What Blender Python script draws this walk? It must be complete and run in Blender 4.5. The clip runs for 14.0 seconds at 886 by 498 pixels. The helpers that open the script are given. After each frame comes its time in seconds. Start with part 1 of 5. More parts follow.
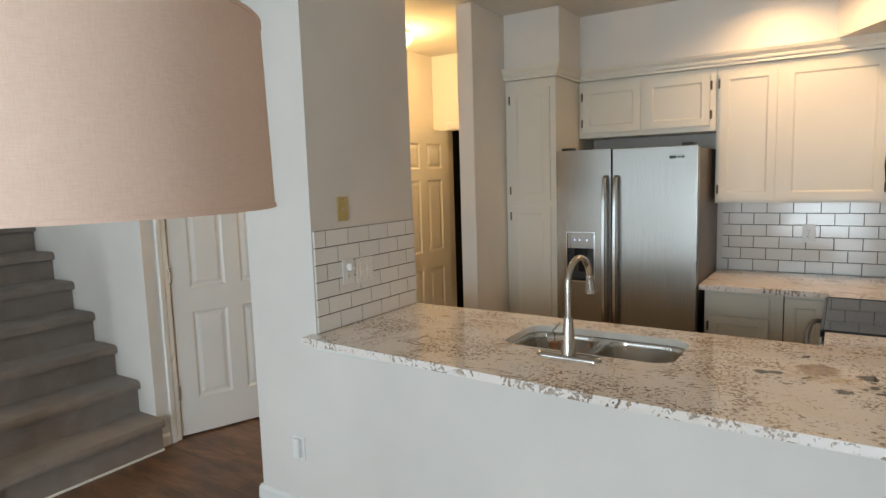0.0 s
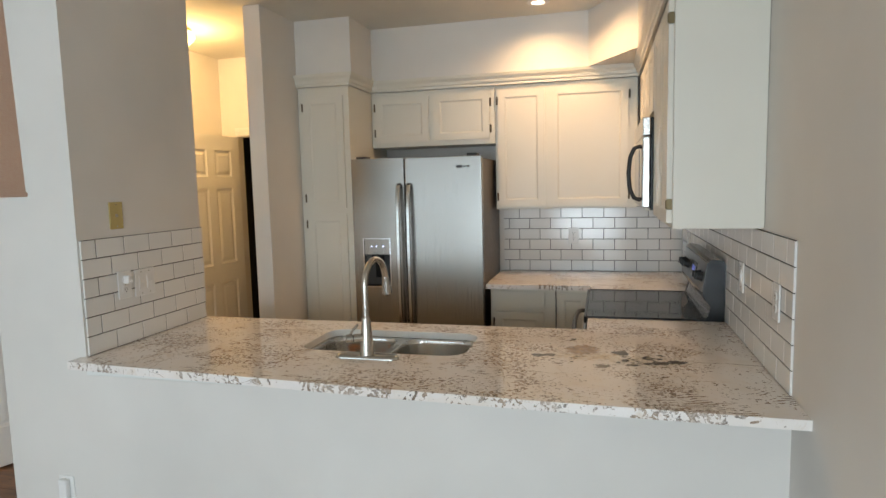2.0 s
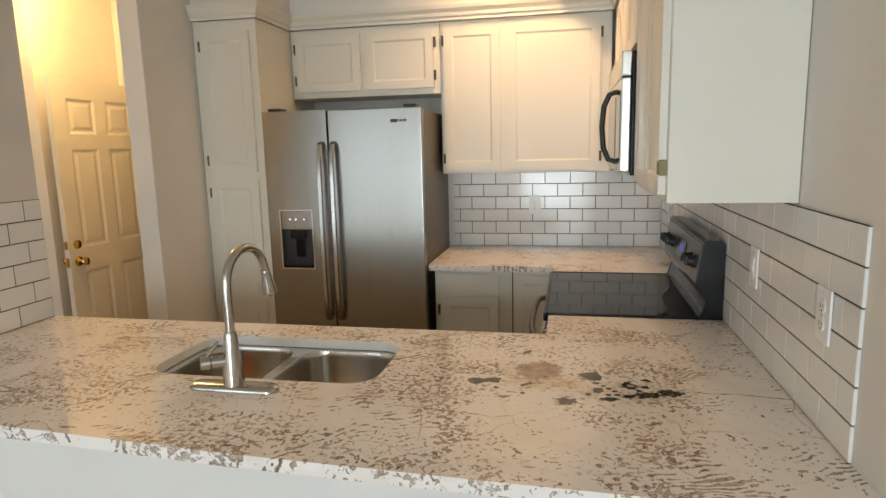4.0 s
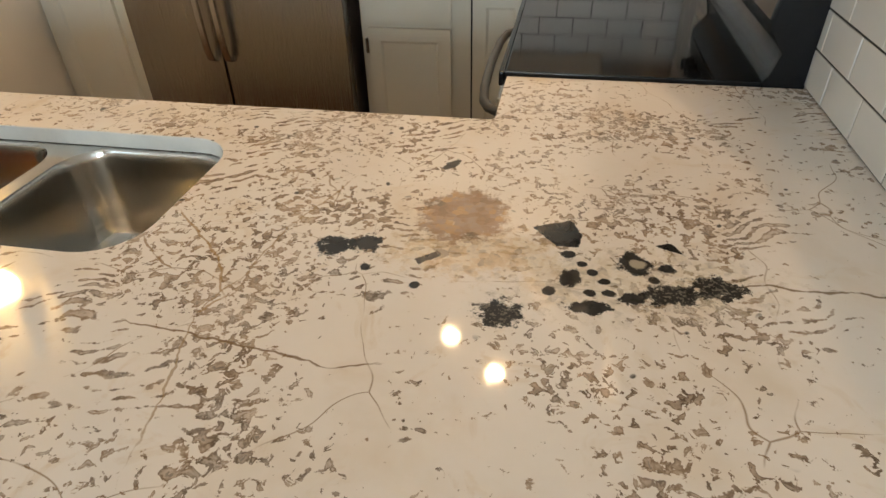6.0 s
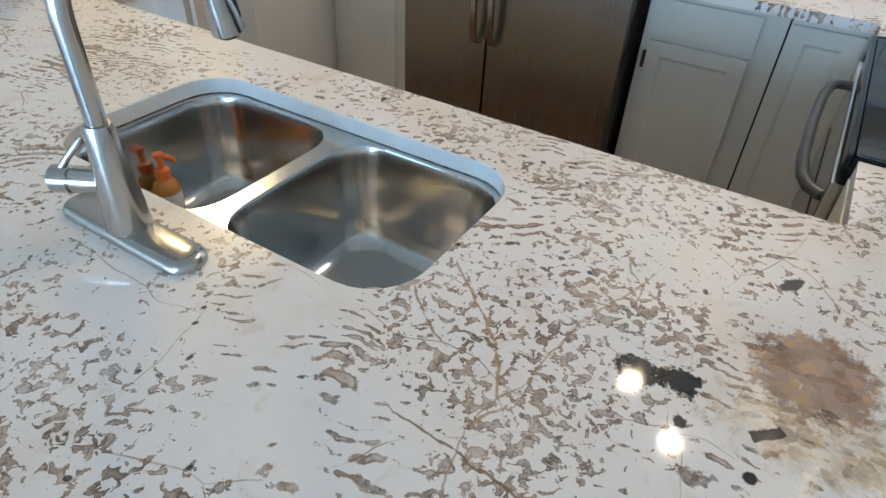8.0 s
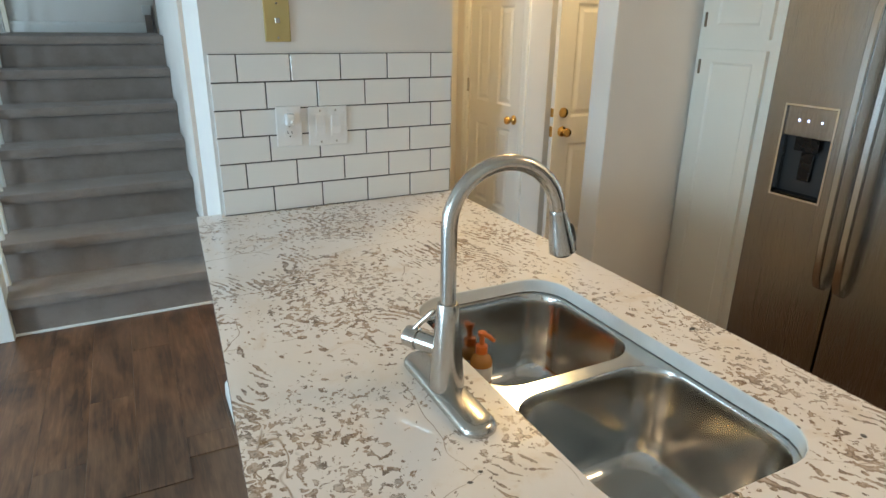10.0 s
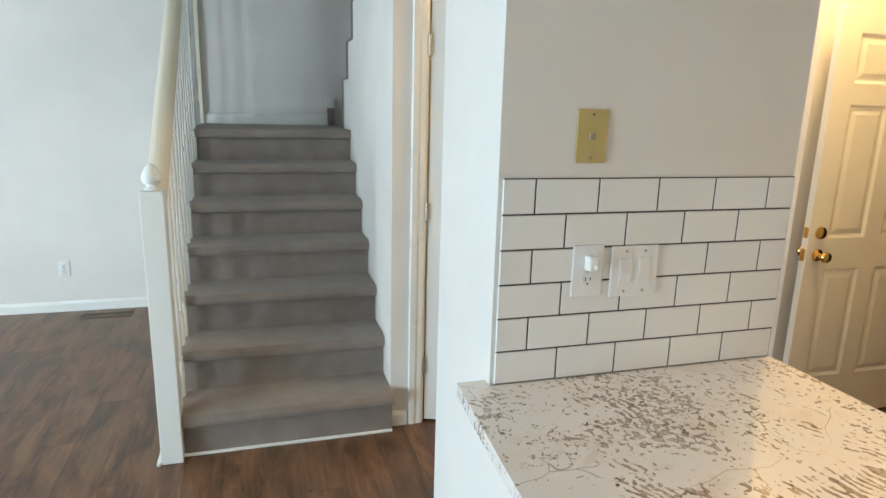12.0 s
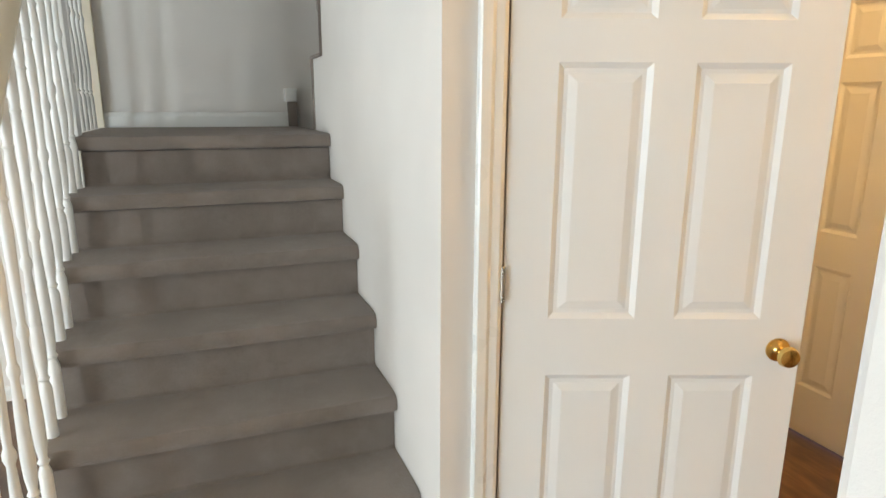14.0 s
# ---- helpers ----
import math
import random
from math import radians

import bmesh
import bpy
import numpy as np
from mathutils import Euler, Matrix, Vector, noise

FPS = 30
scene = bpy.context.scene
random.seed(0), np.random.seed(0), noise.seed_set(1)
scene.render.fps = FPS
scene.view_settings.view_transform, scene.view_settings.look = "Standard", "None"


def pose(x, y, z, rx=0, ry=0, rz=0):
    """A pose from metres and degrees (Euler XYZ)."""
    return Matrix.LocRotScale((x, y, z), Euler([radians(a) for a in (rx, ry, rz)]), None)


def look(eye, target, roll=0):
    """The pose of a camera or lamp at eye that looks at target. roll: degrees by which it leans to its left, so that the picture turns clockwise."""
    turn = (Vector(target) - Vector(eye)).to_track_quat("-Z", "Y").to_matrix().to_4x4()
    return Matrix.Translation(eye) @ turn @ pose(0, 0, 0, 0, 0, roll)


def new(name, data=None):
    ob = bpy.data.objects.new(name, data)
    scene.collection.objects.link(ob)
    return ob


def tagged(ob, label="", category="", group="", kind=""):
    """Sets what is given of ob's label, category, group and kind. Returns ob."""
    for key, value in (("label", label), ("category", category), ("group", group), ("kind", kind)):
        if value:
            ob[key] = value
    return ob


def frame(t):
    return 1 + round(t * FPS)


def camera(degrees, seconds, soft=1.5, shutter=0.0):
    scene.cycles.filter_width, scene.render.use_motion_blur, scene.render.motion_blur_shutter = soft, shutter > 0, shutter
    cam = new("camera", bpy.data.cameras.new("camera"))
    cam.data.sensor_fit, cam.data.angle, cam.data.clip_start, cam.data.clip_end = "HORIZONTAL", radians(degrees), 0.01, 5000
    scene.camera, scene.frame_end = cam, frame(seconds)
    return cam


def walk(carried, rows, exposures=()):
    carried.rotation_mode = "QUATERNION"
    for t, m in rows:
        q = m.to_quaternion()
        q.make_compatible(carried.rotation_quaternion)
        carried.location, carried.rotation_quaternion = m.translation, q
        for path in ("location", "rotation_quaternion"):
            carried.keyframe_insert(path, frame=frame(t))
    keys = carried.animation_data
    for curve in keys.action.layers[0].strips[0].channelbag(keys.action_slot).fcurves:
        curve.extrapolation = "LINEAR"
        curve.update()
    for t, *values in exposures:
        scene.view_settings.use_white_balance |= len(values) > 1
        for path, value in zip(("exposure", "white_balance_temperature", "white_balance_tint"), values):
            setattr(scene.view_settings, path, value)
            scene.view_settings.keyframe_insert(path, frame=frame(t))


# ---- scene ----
import itertools

cam = camera(71.5, 14.0)
PATH = [
    (0, (0.718, 1.812, 1.624), (-0.372, 3.473, 1.39), -1.75),
    (0.5, (0.785, 1.815, 1.601), (0.003, 3.642, 1.373), -1.9),
    (1, (0.771, 1.805, 1.593), (0.177, 3.701, 1.361), -1.8),
    (1.5, (0.747, 1.797, 1.591), (0.248, 3.72, 1.364), -1.5),
    (2, (0.738, 1.799, 1.583), (0.235, 3.723, 1.375), -1.4),
    (2.2, (0.724, 1.814, 1.58), (0.229, 3.741, 1.373), -1.3),
    (4.3, (0.744, 2.713, 1.544), (0.393, 4.641, 1.146), -1.4),
    (4.5, (0.741, 2.825, 1.525), (0.453, 4.743, 1.038), -1.2),
    (5, (0.765, 3.115, 1.477), (0.515, 4.977, 0.793), -1.5),
    (5.5, (0.801, 3.354, 1.447), (0.497, 5.082, 0.487), -1.3),
    (6, (0.784, 3.492, 1.407), (0.461, 5.086, 0.244), -1.5),
    (6.5, (0.765, 3.571, 1.393), (0.47, 5.123, 0.166), -1.1),
    (7, (0.685, 3.612, 1.384), (0.381, 5.155, 0.148), -0.3),
    (7.5, (0.583, 3.65, 1.387), (0.078, 5.145, 0.157), 1.4),
    (8, (0.537, 3.647, 1.424), (-0.262, 5.01, 0.198), 3.0),
    (10.3, (0.618, 3.574, 1.505), (-1.125, 4.352, 0.906), 0.9),
    (10.5, (0.595, 3.552, 1.521), (-1.185, 4.279, 0.973), 1.1),
    (11, (0.438, 3.481, 1.534), (-1.408, 4.090, 1.065), 1.6),
    (11.5, (0.194, 3.379, 1.560), (-1.665, 3.945, 1.087), 1.6),
    (12, (-0.077, 3.327, 1.538), (-1.945, 3.881, 1.089), 1.5),
    (12.5, (-0.424, 3.330, 1.540), (-2.322, 3.775, 1.091), 1.6),
    (13, (-0.783, 3.292, 1.522), (-2.683, 3.700, 1.048), 1.4),
    (13.5, (-1.146, 3.301, 1.516), (-3.044, 3.727, 1.049), 0.7),
    (14, (-1.468, 3.374, 1.498), (-3.283, 4.079, 1.042), 0.3),
]
EXPOSURE = [(0, -0.78, 7300, 23), (2.2, -0.74, 7300, 23), (4.5, -0.46, 7750, 23), (5.5, -0.24, 7550, 21), (6.5, -0.16, 6600, 17), (7.0, -0.12, 5800, 14), (8.0, -0.10, 5050, 12), (10.5, -0.16, 6300, 13), (12.0, -0.02, 6600, 16), (13.0, -0.18, 6450, 15), (13.5, -0.06, 6850, 18), (14.0, 0.12, 7600, 24)]
walk(cam, [(t, look(eye, target, roll)) for t, eye, target, roll in PATH], EXPOSURE)

# ---- world and light ----
CEIL = 2.71
world = bpy.data.worlds.new("sky")
scene.world = world
world.use_nodes = True
wn = world.node_tree.nodes
sky = wn.new("ShaderNodeTexSky")
sky.sky_type, sky.sun_disc, sky.sun_elevation, sky.sun_rotation = "NISHITA", False, radians(38), radians(150)
world.node_tree.links.new(sky.outputs[0], wn["Background"].inputs[0])
wn["Background"].inputs[1].default_value = 0.12


def lamp(name, kind, place, power, color, turn=(0, 0, 0), **more):
    data = bpy.data.lights.new(name, kind)
    data.energy, data.color = power, color
    for key, value in more.items():
        if key == "size":
            if kind == "AREA":
                data.shape, data.size, data.size_y = "RECTANGLE", value[0], value[1]
            else:
                data.shadow_soft_size = value
        if key == "spot":
            data.spot_size, data.spot_blend = radians(value), 0.75
    ob = new(name, data)
    ob.matrix_world = pose(*place, *turn)
    return ob


sun = lamp("sun", "SUN", (0, 0, 8), 5.0, (1.0, 0.95, 0.88), (52, 0, 30))
sun.data.angle = radians(0.5)
COOL = (0.60, 0.86, 1.0)
WARM = (1.0, 0.70, 0.37)
lamp("window_light", "AREA", (0.45, -2.48, 1.24), 238, COOL, (90, 0, 0), size=(1.3, 2.3))
lamp("window_light", "AREA", (-3.6, -2.48, 1.25), 70, COOL, (90, 0, 0), size=(1.9, 2.3))
lamp("window_light", "AREA", (-1.35, -2.48, 1.24), 62, COOL, (90, 0, 0), size=(1.3, 2.3))
CANS = [(0.34, 5.83), (0.60, 5.60)]
for x, y in CANS:
    lamp("downlight_beam", "SPOT", (x, y, CEIL - 0.012), 37, WARM, size=0.035, spot=150)
lamp("hall_bulb_light", "POINT", (-2.15, 5.62, CEIL - 0.19), 46, (1.0, 0.70, 0.28), size=0.1)


# ---- materials ----
class Nodes:
    def __init__(self, name, base, rough=0.5, metal=0.0, spec=0.5):
        self.mat = bpy.data.materials.new(name)
        self.mat.use_nodes = True
        self.t = self.mat.node_tree
        self.b = self.t.nodes["Principled BSDF"]
        self.b.inputs["Base Color"].default_value = (*base, 1)
        self.b.inputs["Roughness"].default_value = rough
        self.b.inputs["Metallic"].default_value = metal
        self.b.inputs["Specular IOR Level"].default_value = spec
        self.geo = None

    def n(self, kind, **sets):
        node = self.t.nodes.new("ShaderNode" + kind)
        for key, value in sets.items():
            if key in ("data_type", "operation", "blend_type", "feature", "distance", "bands_direction", "wave_type"):
                if key == "data_type":
                    node.data_type = value
                elif key == "operation":
                    node.operation = value
                elif key == "blend_type":
                    node.blend_type = value
                elif key == "feature":
                    node.feature = value
                elif key == "distance":
                    node.distance = value
                elif key == "wave_type":
                    node.wave_type = value
                else:
                    node.bands_direction = value
            else:
                node.inputs[key.replace("_", " ")].default_value = value
        return node

    def link(self, a, b):
        self.t.links.new(a, b)

    def place(self, scale=(1, 1, 1), world=True):
        if world:
            co = self.n("NewGeometry").outputs["Position"]
        else:
            co = self.n("TexCoord").outputs["Object"]
        m = self.n("Mapping")
        m.inputs["Scale"].default_value = scale
        self.link(co, m.inputs["Vector"])
        return m.outputs[0]

    def noise(self, scale, detail=4, rough=0.55, co=None, dist=0.0):
        n = self.n("TexNoise", Scale=scale, Detail=detail, Roughness=rough, Distortion=dist)
        self.link(co if co is not None else self.place(), n.inputs["Vector"])
        return n.outputs["Fac"]

    def ramp(self, fac, *stops):
        r = self.n("ValToRGB")
        while len(r.color_ramp.elements) < len(stops):
            r.color_ramp.elements.new(0.5)
        for e, (p, c) in zip(r.color_ramp.elements, stops):
            e.position = p
            e.color = (*c, 1) if not isinstance(c, (int, float)) else (c, c, c, 1)
        self.link(fac, r.inputs[0])
        return r.outputs[0]

    def mix(self, fac, a, b, mode="MIX"):
        m = self.t.nodes.new("ShaderNodeMix")
        m.data_type, m.blend_type = "RGBA", mode
        for sock, v in ((m.inputs[0], fac), (m.inputs[6], a), (m.inputs[7], b)):
            if isinstance(v, (int, float)):
                sock.default_value = v
            elif isinstance(v, tuple):
                sock.default_value = (*v, 1)
            else:
                self.link(v, sock)
        return m.outputs[2]

    def math(self, op, a, b=0.0, clamp=False):
        m = self.t.nodes.new("ShaderNodeMath")
        m.operation, m.use_clamp = op, clamp
        for sock, v in ((m.inputs[0], a), (m.inputs[1], b)):
            if isinstance(v, (int, float)):
                sock.default_value = v
            else:
                self.link(v, sock)
        return m.outputs[0]

    def base(self, color):
        self.link(color, self.b.inputs["Base Color"])

    def rough(self, value):
        self.link(value, self.b.inputs["Roughness"])

    def bump(self, height, strength=0.2, dist=0.002):
        n = self.n("Bump", Strength=strength, Distance=dist)
        self.link(height, n.inputs["Height"])
        self.link(n.outputs[0], self.b.inputs["Normal"])


def paint(name, color, rough=0.5, texture=0.25, vary=0.04, scale=260):
    m = Nodes(name, color, rough)
    big = m.noise(1.3, 3)
    dark = tuple(c * (1 - vary * 2) for c in color)
    light = tuple(min(1, c * (1 + vary)) for c in color)
    m.base(m.ramp(big, (0.3, dark), (0.7, light)))
    m.rough(m.ramp(m.noise(5, 3), (0.3, rough - 0.06), (0.7, rough + 0.06)))
    m.bump(m.noise(scale, 3, 0.6), texture, 0.0012)
    return m.mat


def plain(name, color, rough=0.4, metal=0.0, spec=0.5, vary=0.06, scale=30):
    m = Nodes(name, color, rough, metal, spec)
    n = m.noise(scale, 3, 0.6, m.place(world=False))
    m.base(m.ramp(n, (0.3, tuple(c * (1 - vary) for c in color)), (0.7, tuple(min(1, c * (1 + vary)) for c in color))))
    m.rough(m.ramp(n, (0.3, max(0.02, rough - 0.04)), (0.7, rough + 0.05)))
    return m.mat


WALL = paint("wall_paint", (0.77, 0.735, 0.69), 0.62, 0.35)
CEILING = paint("ceiling_paint", (0.76, 0.73, 0.66), 0.8, 0.6, scale=120)
TRIM = paint("trim_gloss_paint", (0.80, 0.80, 0.77), 0.32, 0.06, 0.02, 90)
CREAM = paint("cream_gloss_paint", (0.74, 0.67, 0.54), 0.34, 0.06, 0.03, 90)
CABINET = paint("cabinet_paint", (0.76, 0.72, 0.63), 0.38, 0.10, 0.02, 120)
DOORPAINT = paint("door_paint", (0.79, 0.78, 0.75), 0.42, 0.12, 0.02, 140)
PLASTIC = plain("white_plastic", (0.82, 0.81, 0.79), 0.3, vary=0.01)
IVORY = plain("almond_plastic", (0.52, 0.40, 0.16), 0.35, vary=0.03)
GROUT = plain("dark_grout", (0.055, 0.048, 0.042), 0.9)
BLACK = plain("black_enamel", (0.008, 0.008, 0.009), 0.16, 0.0, 0.28)
HANDLE = plain("gray_handle", (0.09, 0.09, 0.09), 0.35)
BLACKMATTE = plain("black_plastic", (0.02, 0.02, 0.02), 0.45)
BRASS = plain("polished_brass", (0.72, 0.47, 0.16), 0.2, 1.0)
OLDBRASS = plain("dull_brass", (0.20, 0.15, 0.085), 0.5, 1.0)
BRONZE = plain("aged_bronze", (0.16, 0.12, 0.08), 0.42, 0.9)
NICKEL = plain("satin_nickel_hinge", (0.50, 0.47, 0.42), 0.3, 1.0)
# near-black standing in for shade: far room walls, cabinet gap, socket slots
DARK = plain("shade_black", (0.03, 0.028, 0.026), 0.8)
ORANGE = plain("orange_plastic", (0.85, 0.20, 0.03), 0.3)
AMBER = plain("amber_soap", (0.55, 0.24, 0.05), 0.15)
LABEL = plain("paper_label", (0.75, 0.72, 0.68), 0.5)

m = Nodes("glazed_tile", (0.82, 0.80, 0.77), 0.1)
rnd = m.n("ObjectInfo").outputs["Random"]
m.base(m.mix(m.math("MULTIPLY", m.noise(14, 3), 0.35), m.ramp(rnd, (0.0, (0.78, 0.765, 0.735)), (1.0, (0.84, 0.825, 0.795))), (0.80, 0.79, 0.77)))
m.rough(m.ramp(m.noise(9, 3), (0.3, 0.07), (0.7, 0.15)))
m.bump(m.noise(16, 2), 0.12, 0.002)
TILE = m.mat


def brushed(name, color, rough, direction=(2, 2, 900)):
    m = Nodes(name, color, rough, 1.0)
    co = m.place(direction, world=False)
    streak = m.noise(1.0, 4, 0.7, co)
    cloud = m.noise(3.0, 3, 0.5, m.place(world=False))
    m.base(m.mix(0.25, m.ramp(streak, (0.3, tuple(c * 0.97 for c in color)), (0.7, tuple(min(1, c * 1.02) for c in color))), m.ramp(cloud, (0.3, tuple(c * 0.95 for c in color)), (0.7, color))))
    m.rough(m.math("ADD", m.math("MULTIPLY", streak, 0.05), rough - 0.025))
    m.bump(streak, 0.003, 0.0004)
    return m.mat


STEEL = brushed("brushed_stainless", (0.33, 0.315, 0.295), 0.27, (900, 900, 3))
STEELH = brushed("stainless_handle", (0.56, 0.55, 0.53), 0.24, (2, 900, 3))
DARKSTEEL = brushed("smoky_stainless", (0.055, 0.054, 0.053), 0.28, (2, 900, 3))
SINK = brushed("sink_stainless", (0.60, 0.59, 0.57), 0.18, (5, 300, 300))
FAUCET = brushed("faucet_brushed_nickel", (0.55, 0.52, 0.48), 0.2, (200, 200, 4))
CASE = plain("fridge_case_gray", (0.11, 0.095, 0.085), 0.38)
CHROME = plain("chrome_trim", (0.75, 0.75, 0.76), 0.12, 1.0)

m = Nodes("ceramic_cooktop", (0.006, 0.006, 0.007), 0.05, 0.0, 0.3)
m.rough(m.ramp(m.noise(7, 3), (0.3, 0.04), (0.7, 0.09)))
COOKTOP = m.mat

m = Nodes("carpet_pile", (0.22, 0.19, 0.17), 0.95, 0.0, 0.1)
f = m.noise(420, 3, 0.7)
g = m.noise(7, 4, 0.6)
m.base(m.mix(0.55, m.ramp(f, (0.3, (0.158, 0.125, 0.106)), (0.7, (0.395, 0.323, 0.280))), m.ramp(g, (0.38, (0.232, 0.187, 0.163)), (0.62, (0.326, 0.267, 0.234)))))
m.bump(m.math("ADD", f, m.math("MULTIPLY", g, 0.3)), 0.8, 0.006)
m.b.inputs["Sheen Weight"].default_value = 0.3
CARPET = m.mat

m = Nodes("laminate_plank", (0.14, 0.075, 0.045), 0.34)
rnd = m.n("ObjectInfo").outputs["Random"]
off = m.n("CombineXYZ")
m.link(m.math("MULTIPLY", rnd, 37.0), off.inputs[0])
m.link(m.math("MULTIPLY", rnd, 11.0), off.inputs[1])
vec = m.n("VectorMath", operation="ADD")
m.link(m.n("NewGeometry").outputs["Position"], vec.inputs[0])
m.link(off.outputs[0], vec.inputs[1])
mp = m.n("Mapping")
mp.inputs["Scale"].default_value = (1.2, 14, 1)
m.link(vec.outputs[0], mp.inputs["Vector"])
grain = m.noise(4.0, 6, 0.65, mp.outputs[0], 0.8)
mp2 = m.n("Mapping")
mp2.inputs["Scale"].default_value = (1.6, 5, 1)
m.link(vec.outputs[0], mp2.inputs["Vector"])
blot = m.noise(1.6, 3, 0.6, mp2.outputs[0], 0.5)
knot = m.noise(5.5, 2, 0.5, mp2.outputs[0], 0.3)
col = m.mix(0.5, m.ramp(grain, (0.32, (0.050, 0.026, 0.016)), (0.5, (0.16, 0.078, 0.040)), (0.68, (0.30, 0.165, 0.090))),
            m.ramp(blot, (0.38, (0.030, 0.019, 0.014)), (0.5, (0.16, 0.078, 0.040)), (0.64, (0.27, 0.15, 0.085))))
col = m.mix(m.ramp(knot, (0.70, 0.0), (0.78, 0.8)), col, (0.03, 0.017, 0.012))
col = m.mix(m.math("MULTIPLY", rnd, 0.35), col, (0.10, 0.062, 0.044))
m.base(col)
m.rough(m.ramp(grain, (0.3, 0.28), (0.7, 0.42)))
m.bump(grain, 0.15, 0.001)
PLANK = m.mat

# polished granite: cream ground, taupe flakes drawn out in drifts, a cluster of black crystals and a rust bloom
m = Nodes("polished_granite", (0.75, 0.70, 0.63), 0.08)
pos = m.n("NewGeometry").outputs["Position"]
warp = m.n("TexNoise", Scale=2.6, Detail=3.0, Roughness=0.55)
m.link(pos, warp.inputs["Vector"])
sub = m.n("VectorMath", operation="SUBTRACT")
m.link(warp.outputs["Color"], sub.inputs[0])
sub.inputs[1].default_value = (0.5, 0.5, 0.5)
scl = m.n("VectorMath", operation="SCALE")
m.link(sub.outputs[0], scl.inputs[0])
scl.inputs["Scale"].default_value = 0.22
wp = m.n("VectorMath", operation="ADD")
m.link(pos, wp.inputs[0])
m.link(scl.outputs[0], wp.inputs[1])


def stretched(sx, sy, turn, src=None):
    q = m.n("Mapping")
    q.inputs["Scale"].default_value = (sx, sy, 6)
    q.inputs["Rotation"].default_value = (0, 0, radians(turn))
    m.link(src or wp.outputs[0], q.inputs["Vector"])
    return q.outputs[0]


sep = m.n("SeparateXYZ")
m.link(wp.outputs[0], sep.inputs[0])
vx, vy = m.math("SUBTRACT", sep.outputs[0], 0.80), m.math("SUBTRACT", sep.outputs[1], 4.22)
rad = m.math("SQRT", m.math("ADD", m.math("MULTIPLY", vx, vx), m.math("MULTIPLY", vy, vy)))
ang = m.math("ARCTAN2", m.math("MULTIPLY", vy, -1.0), m.math("MULTIPLY", vx, -1.0))


def polar(ka, kr):
    c = m.n("CombineXYZ")
    m.link(m.math("MULTIPLY", ang, ka), c.inputs[0])
    m.link(m.math("MULTIPLY", rad, kr), c.inputs[1])
    m.link(m.math("MULTIPLY", sep.outputs[2], 10.0), c.inputs[2])
    return c.outputs[0]


region = m.noise(3.0, 4, 0.62, pos, 0.5)
clump = m.noise(7.5, 4, 0.6, pos, 0.4)
fine = m.noise(85, 3, 0.6, pos)
mid = m.noise(28, 4, 0.65, pos)
right = m.ramp(m.math("ADD", vx, 0.5), (0.58, 0.0), (0.66, 1.0))
left = m.ramp(m.math("ADD", vx, 1.5), (1.04, 1.0), (1.13, 0.0))
offvein = m.math("ABSOLUTE", m.math("SUBTRACT", sep.outputs[1], 4.15))
sway = m.noise(10, 3, 0.5, pos)
crumble = m.noise(46, 3, 0.6, pos)


def comb(along, turns, wobble, broken):
    """Wavy parallel strokes across a running value, broken up by a noise; above about 0.45 is stroke."""
    phase = m.math("ADD", m.math("MULTIPLY", along, turns), m.math("MULTIPLY", sway, wobble))
    wave = m.math("MULTIPLY", m.math("SINE", phase), 0.52)
    return m.math("ADD", wave, m.math("MULTIPLY", m.math("SUBTRACT", broken, 0.5), 3.2))


barbs = m.math("ADD", sep.outputs[0], m.math("MULTIPLY", offvein, 0.62))
cell = m.n("CombineXYZ")
m.link(m.math("MULTIPLY", barbs, 46.0), cell.inputs[0])
m.link(m.math("MULTIPLY", offvein, 17.0), cell.inputs[1])
slant = m.math("ADD", m.math("MULTIPLY", sep.outputs[0], math.sin(radians(20))), m.math("MULTIPLY", sep.outputs[1], -math.cos(radians(20))))
feather = comb(barbs, 420.0, 15.0, m.noise(1.0, 2, 0.5, cell.outputs[0]))
radial = comb(ang, 88.0, 15.0, m.noise(2.0, 2, 0.5, polar(9, 9)))
drift = comb(slant, 360.0, 22.0, m.noise(1.0, 3, 0.55, stretched(22, 42, -20)))
value = m.mix(right, radial, feather)
value = m.mix(left, value, m.mix(m.ramp(m.noise(4.2, 2, 0.5, pos), (0.40, 0.25), (0.52, 1.0)), drift, m.math("MULTIPLY", m.math("SUBTRACT", m.noise(70, 3, 0.6, pos, 0.6), 0.50), 5.4)))
amount = m.ramp(region, (0.36, 0.14), (0.46, 0.50), (0.58, 0.92))
cut = m.math("ADD", m.ramp(clump, (0.38, 0.45), (0.54, 0.0)), m.math("SUBTRACT", m.math("MULTIPLY", left, 0.13), m.math("MULTIPLY", right, 0.12)))
level = m.math("MULTIPLY", m.math("SUBTRACT", m.math("ADD", m.math("ADD", value, amount), m.math("MULTIPLY", m.math("SUBTRACT", crumble, 0.5), 1.2)), cut), 0.5)
fill = m.ramp(level, (0.36, 0.0), (0.42, 1.0))
rim = m.ramp(level, (0.39, 0.0), (0.45, 0.95), (0.54, 0.95), (0.66, 0.15))
core = m.ramp(level, (0.78, 0.0), (0.84, 1.0))
ground = m.ramp(m.noise(4.5, 5, 0.6, wp.outputs[0]), (0.30, (0.84, 0.74, 0.65)), (0.45, (0.91, 0.84, 0.79)), (0.75, (0.93, 0.885, 0.86)))
ground = m.mix(m.math("MULTIPLY", fine, 0.14), ground, (0.72, 0.66, 0.58))
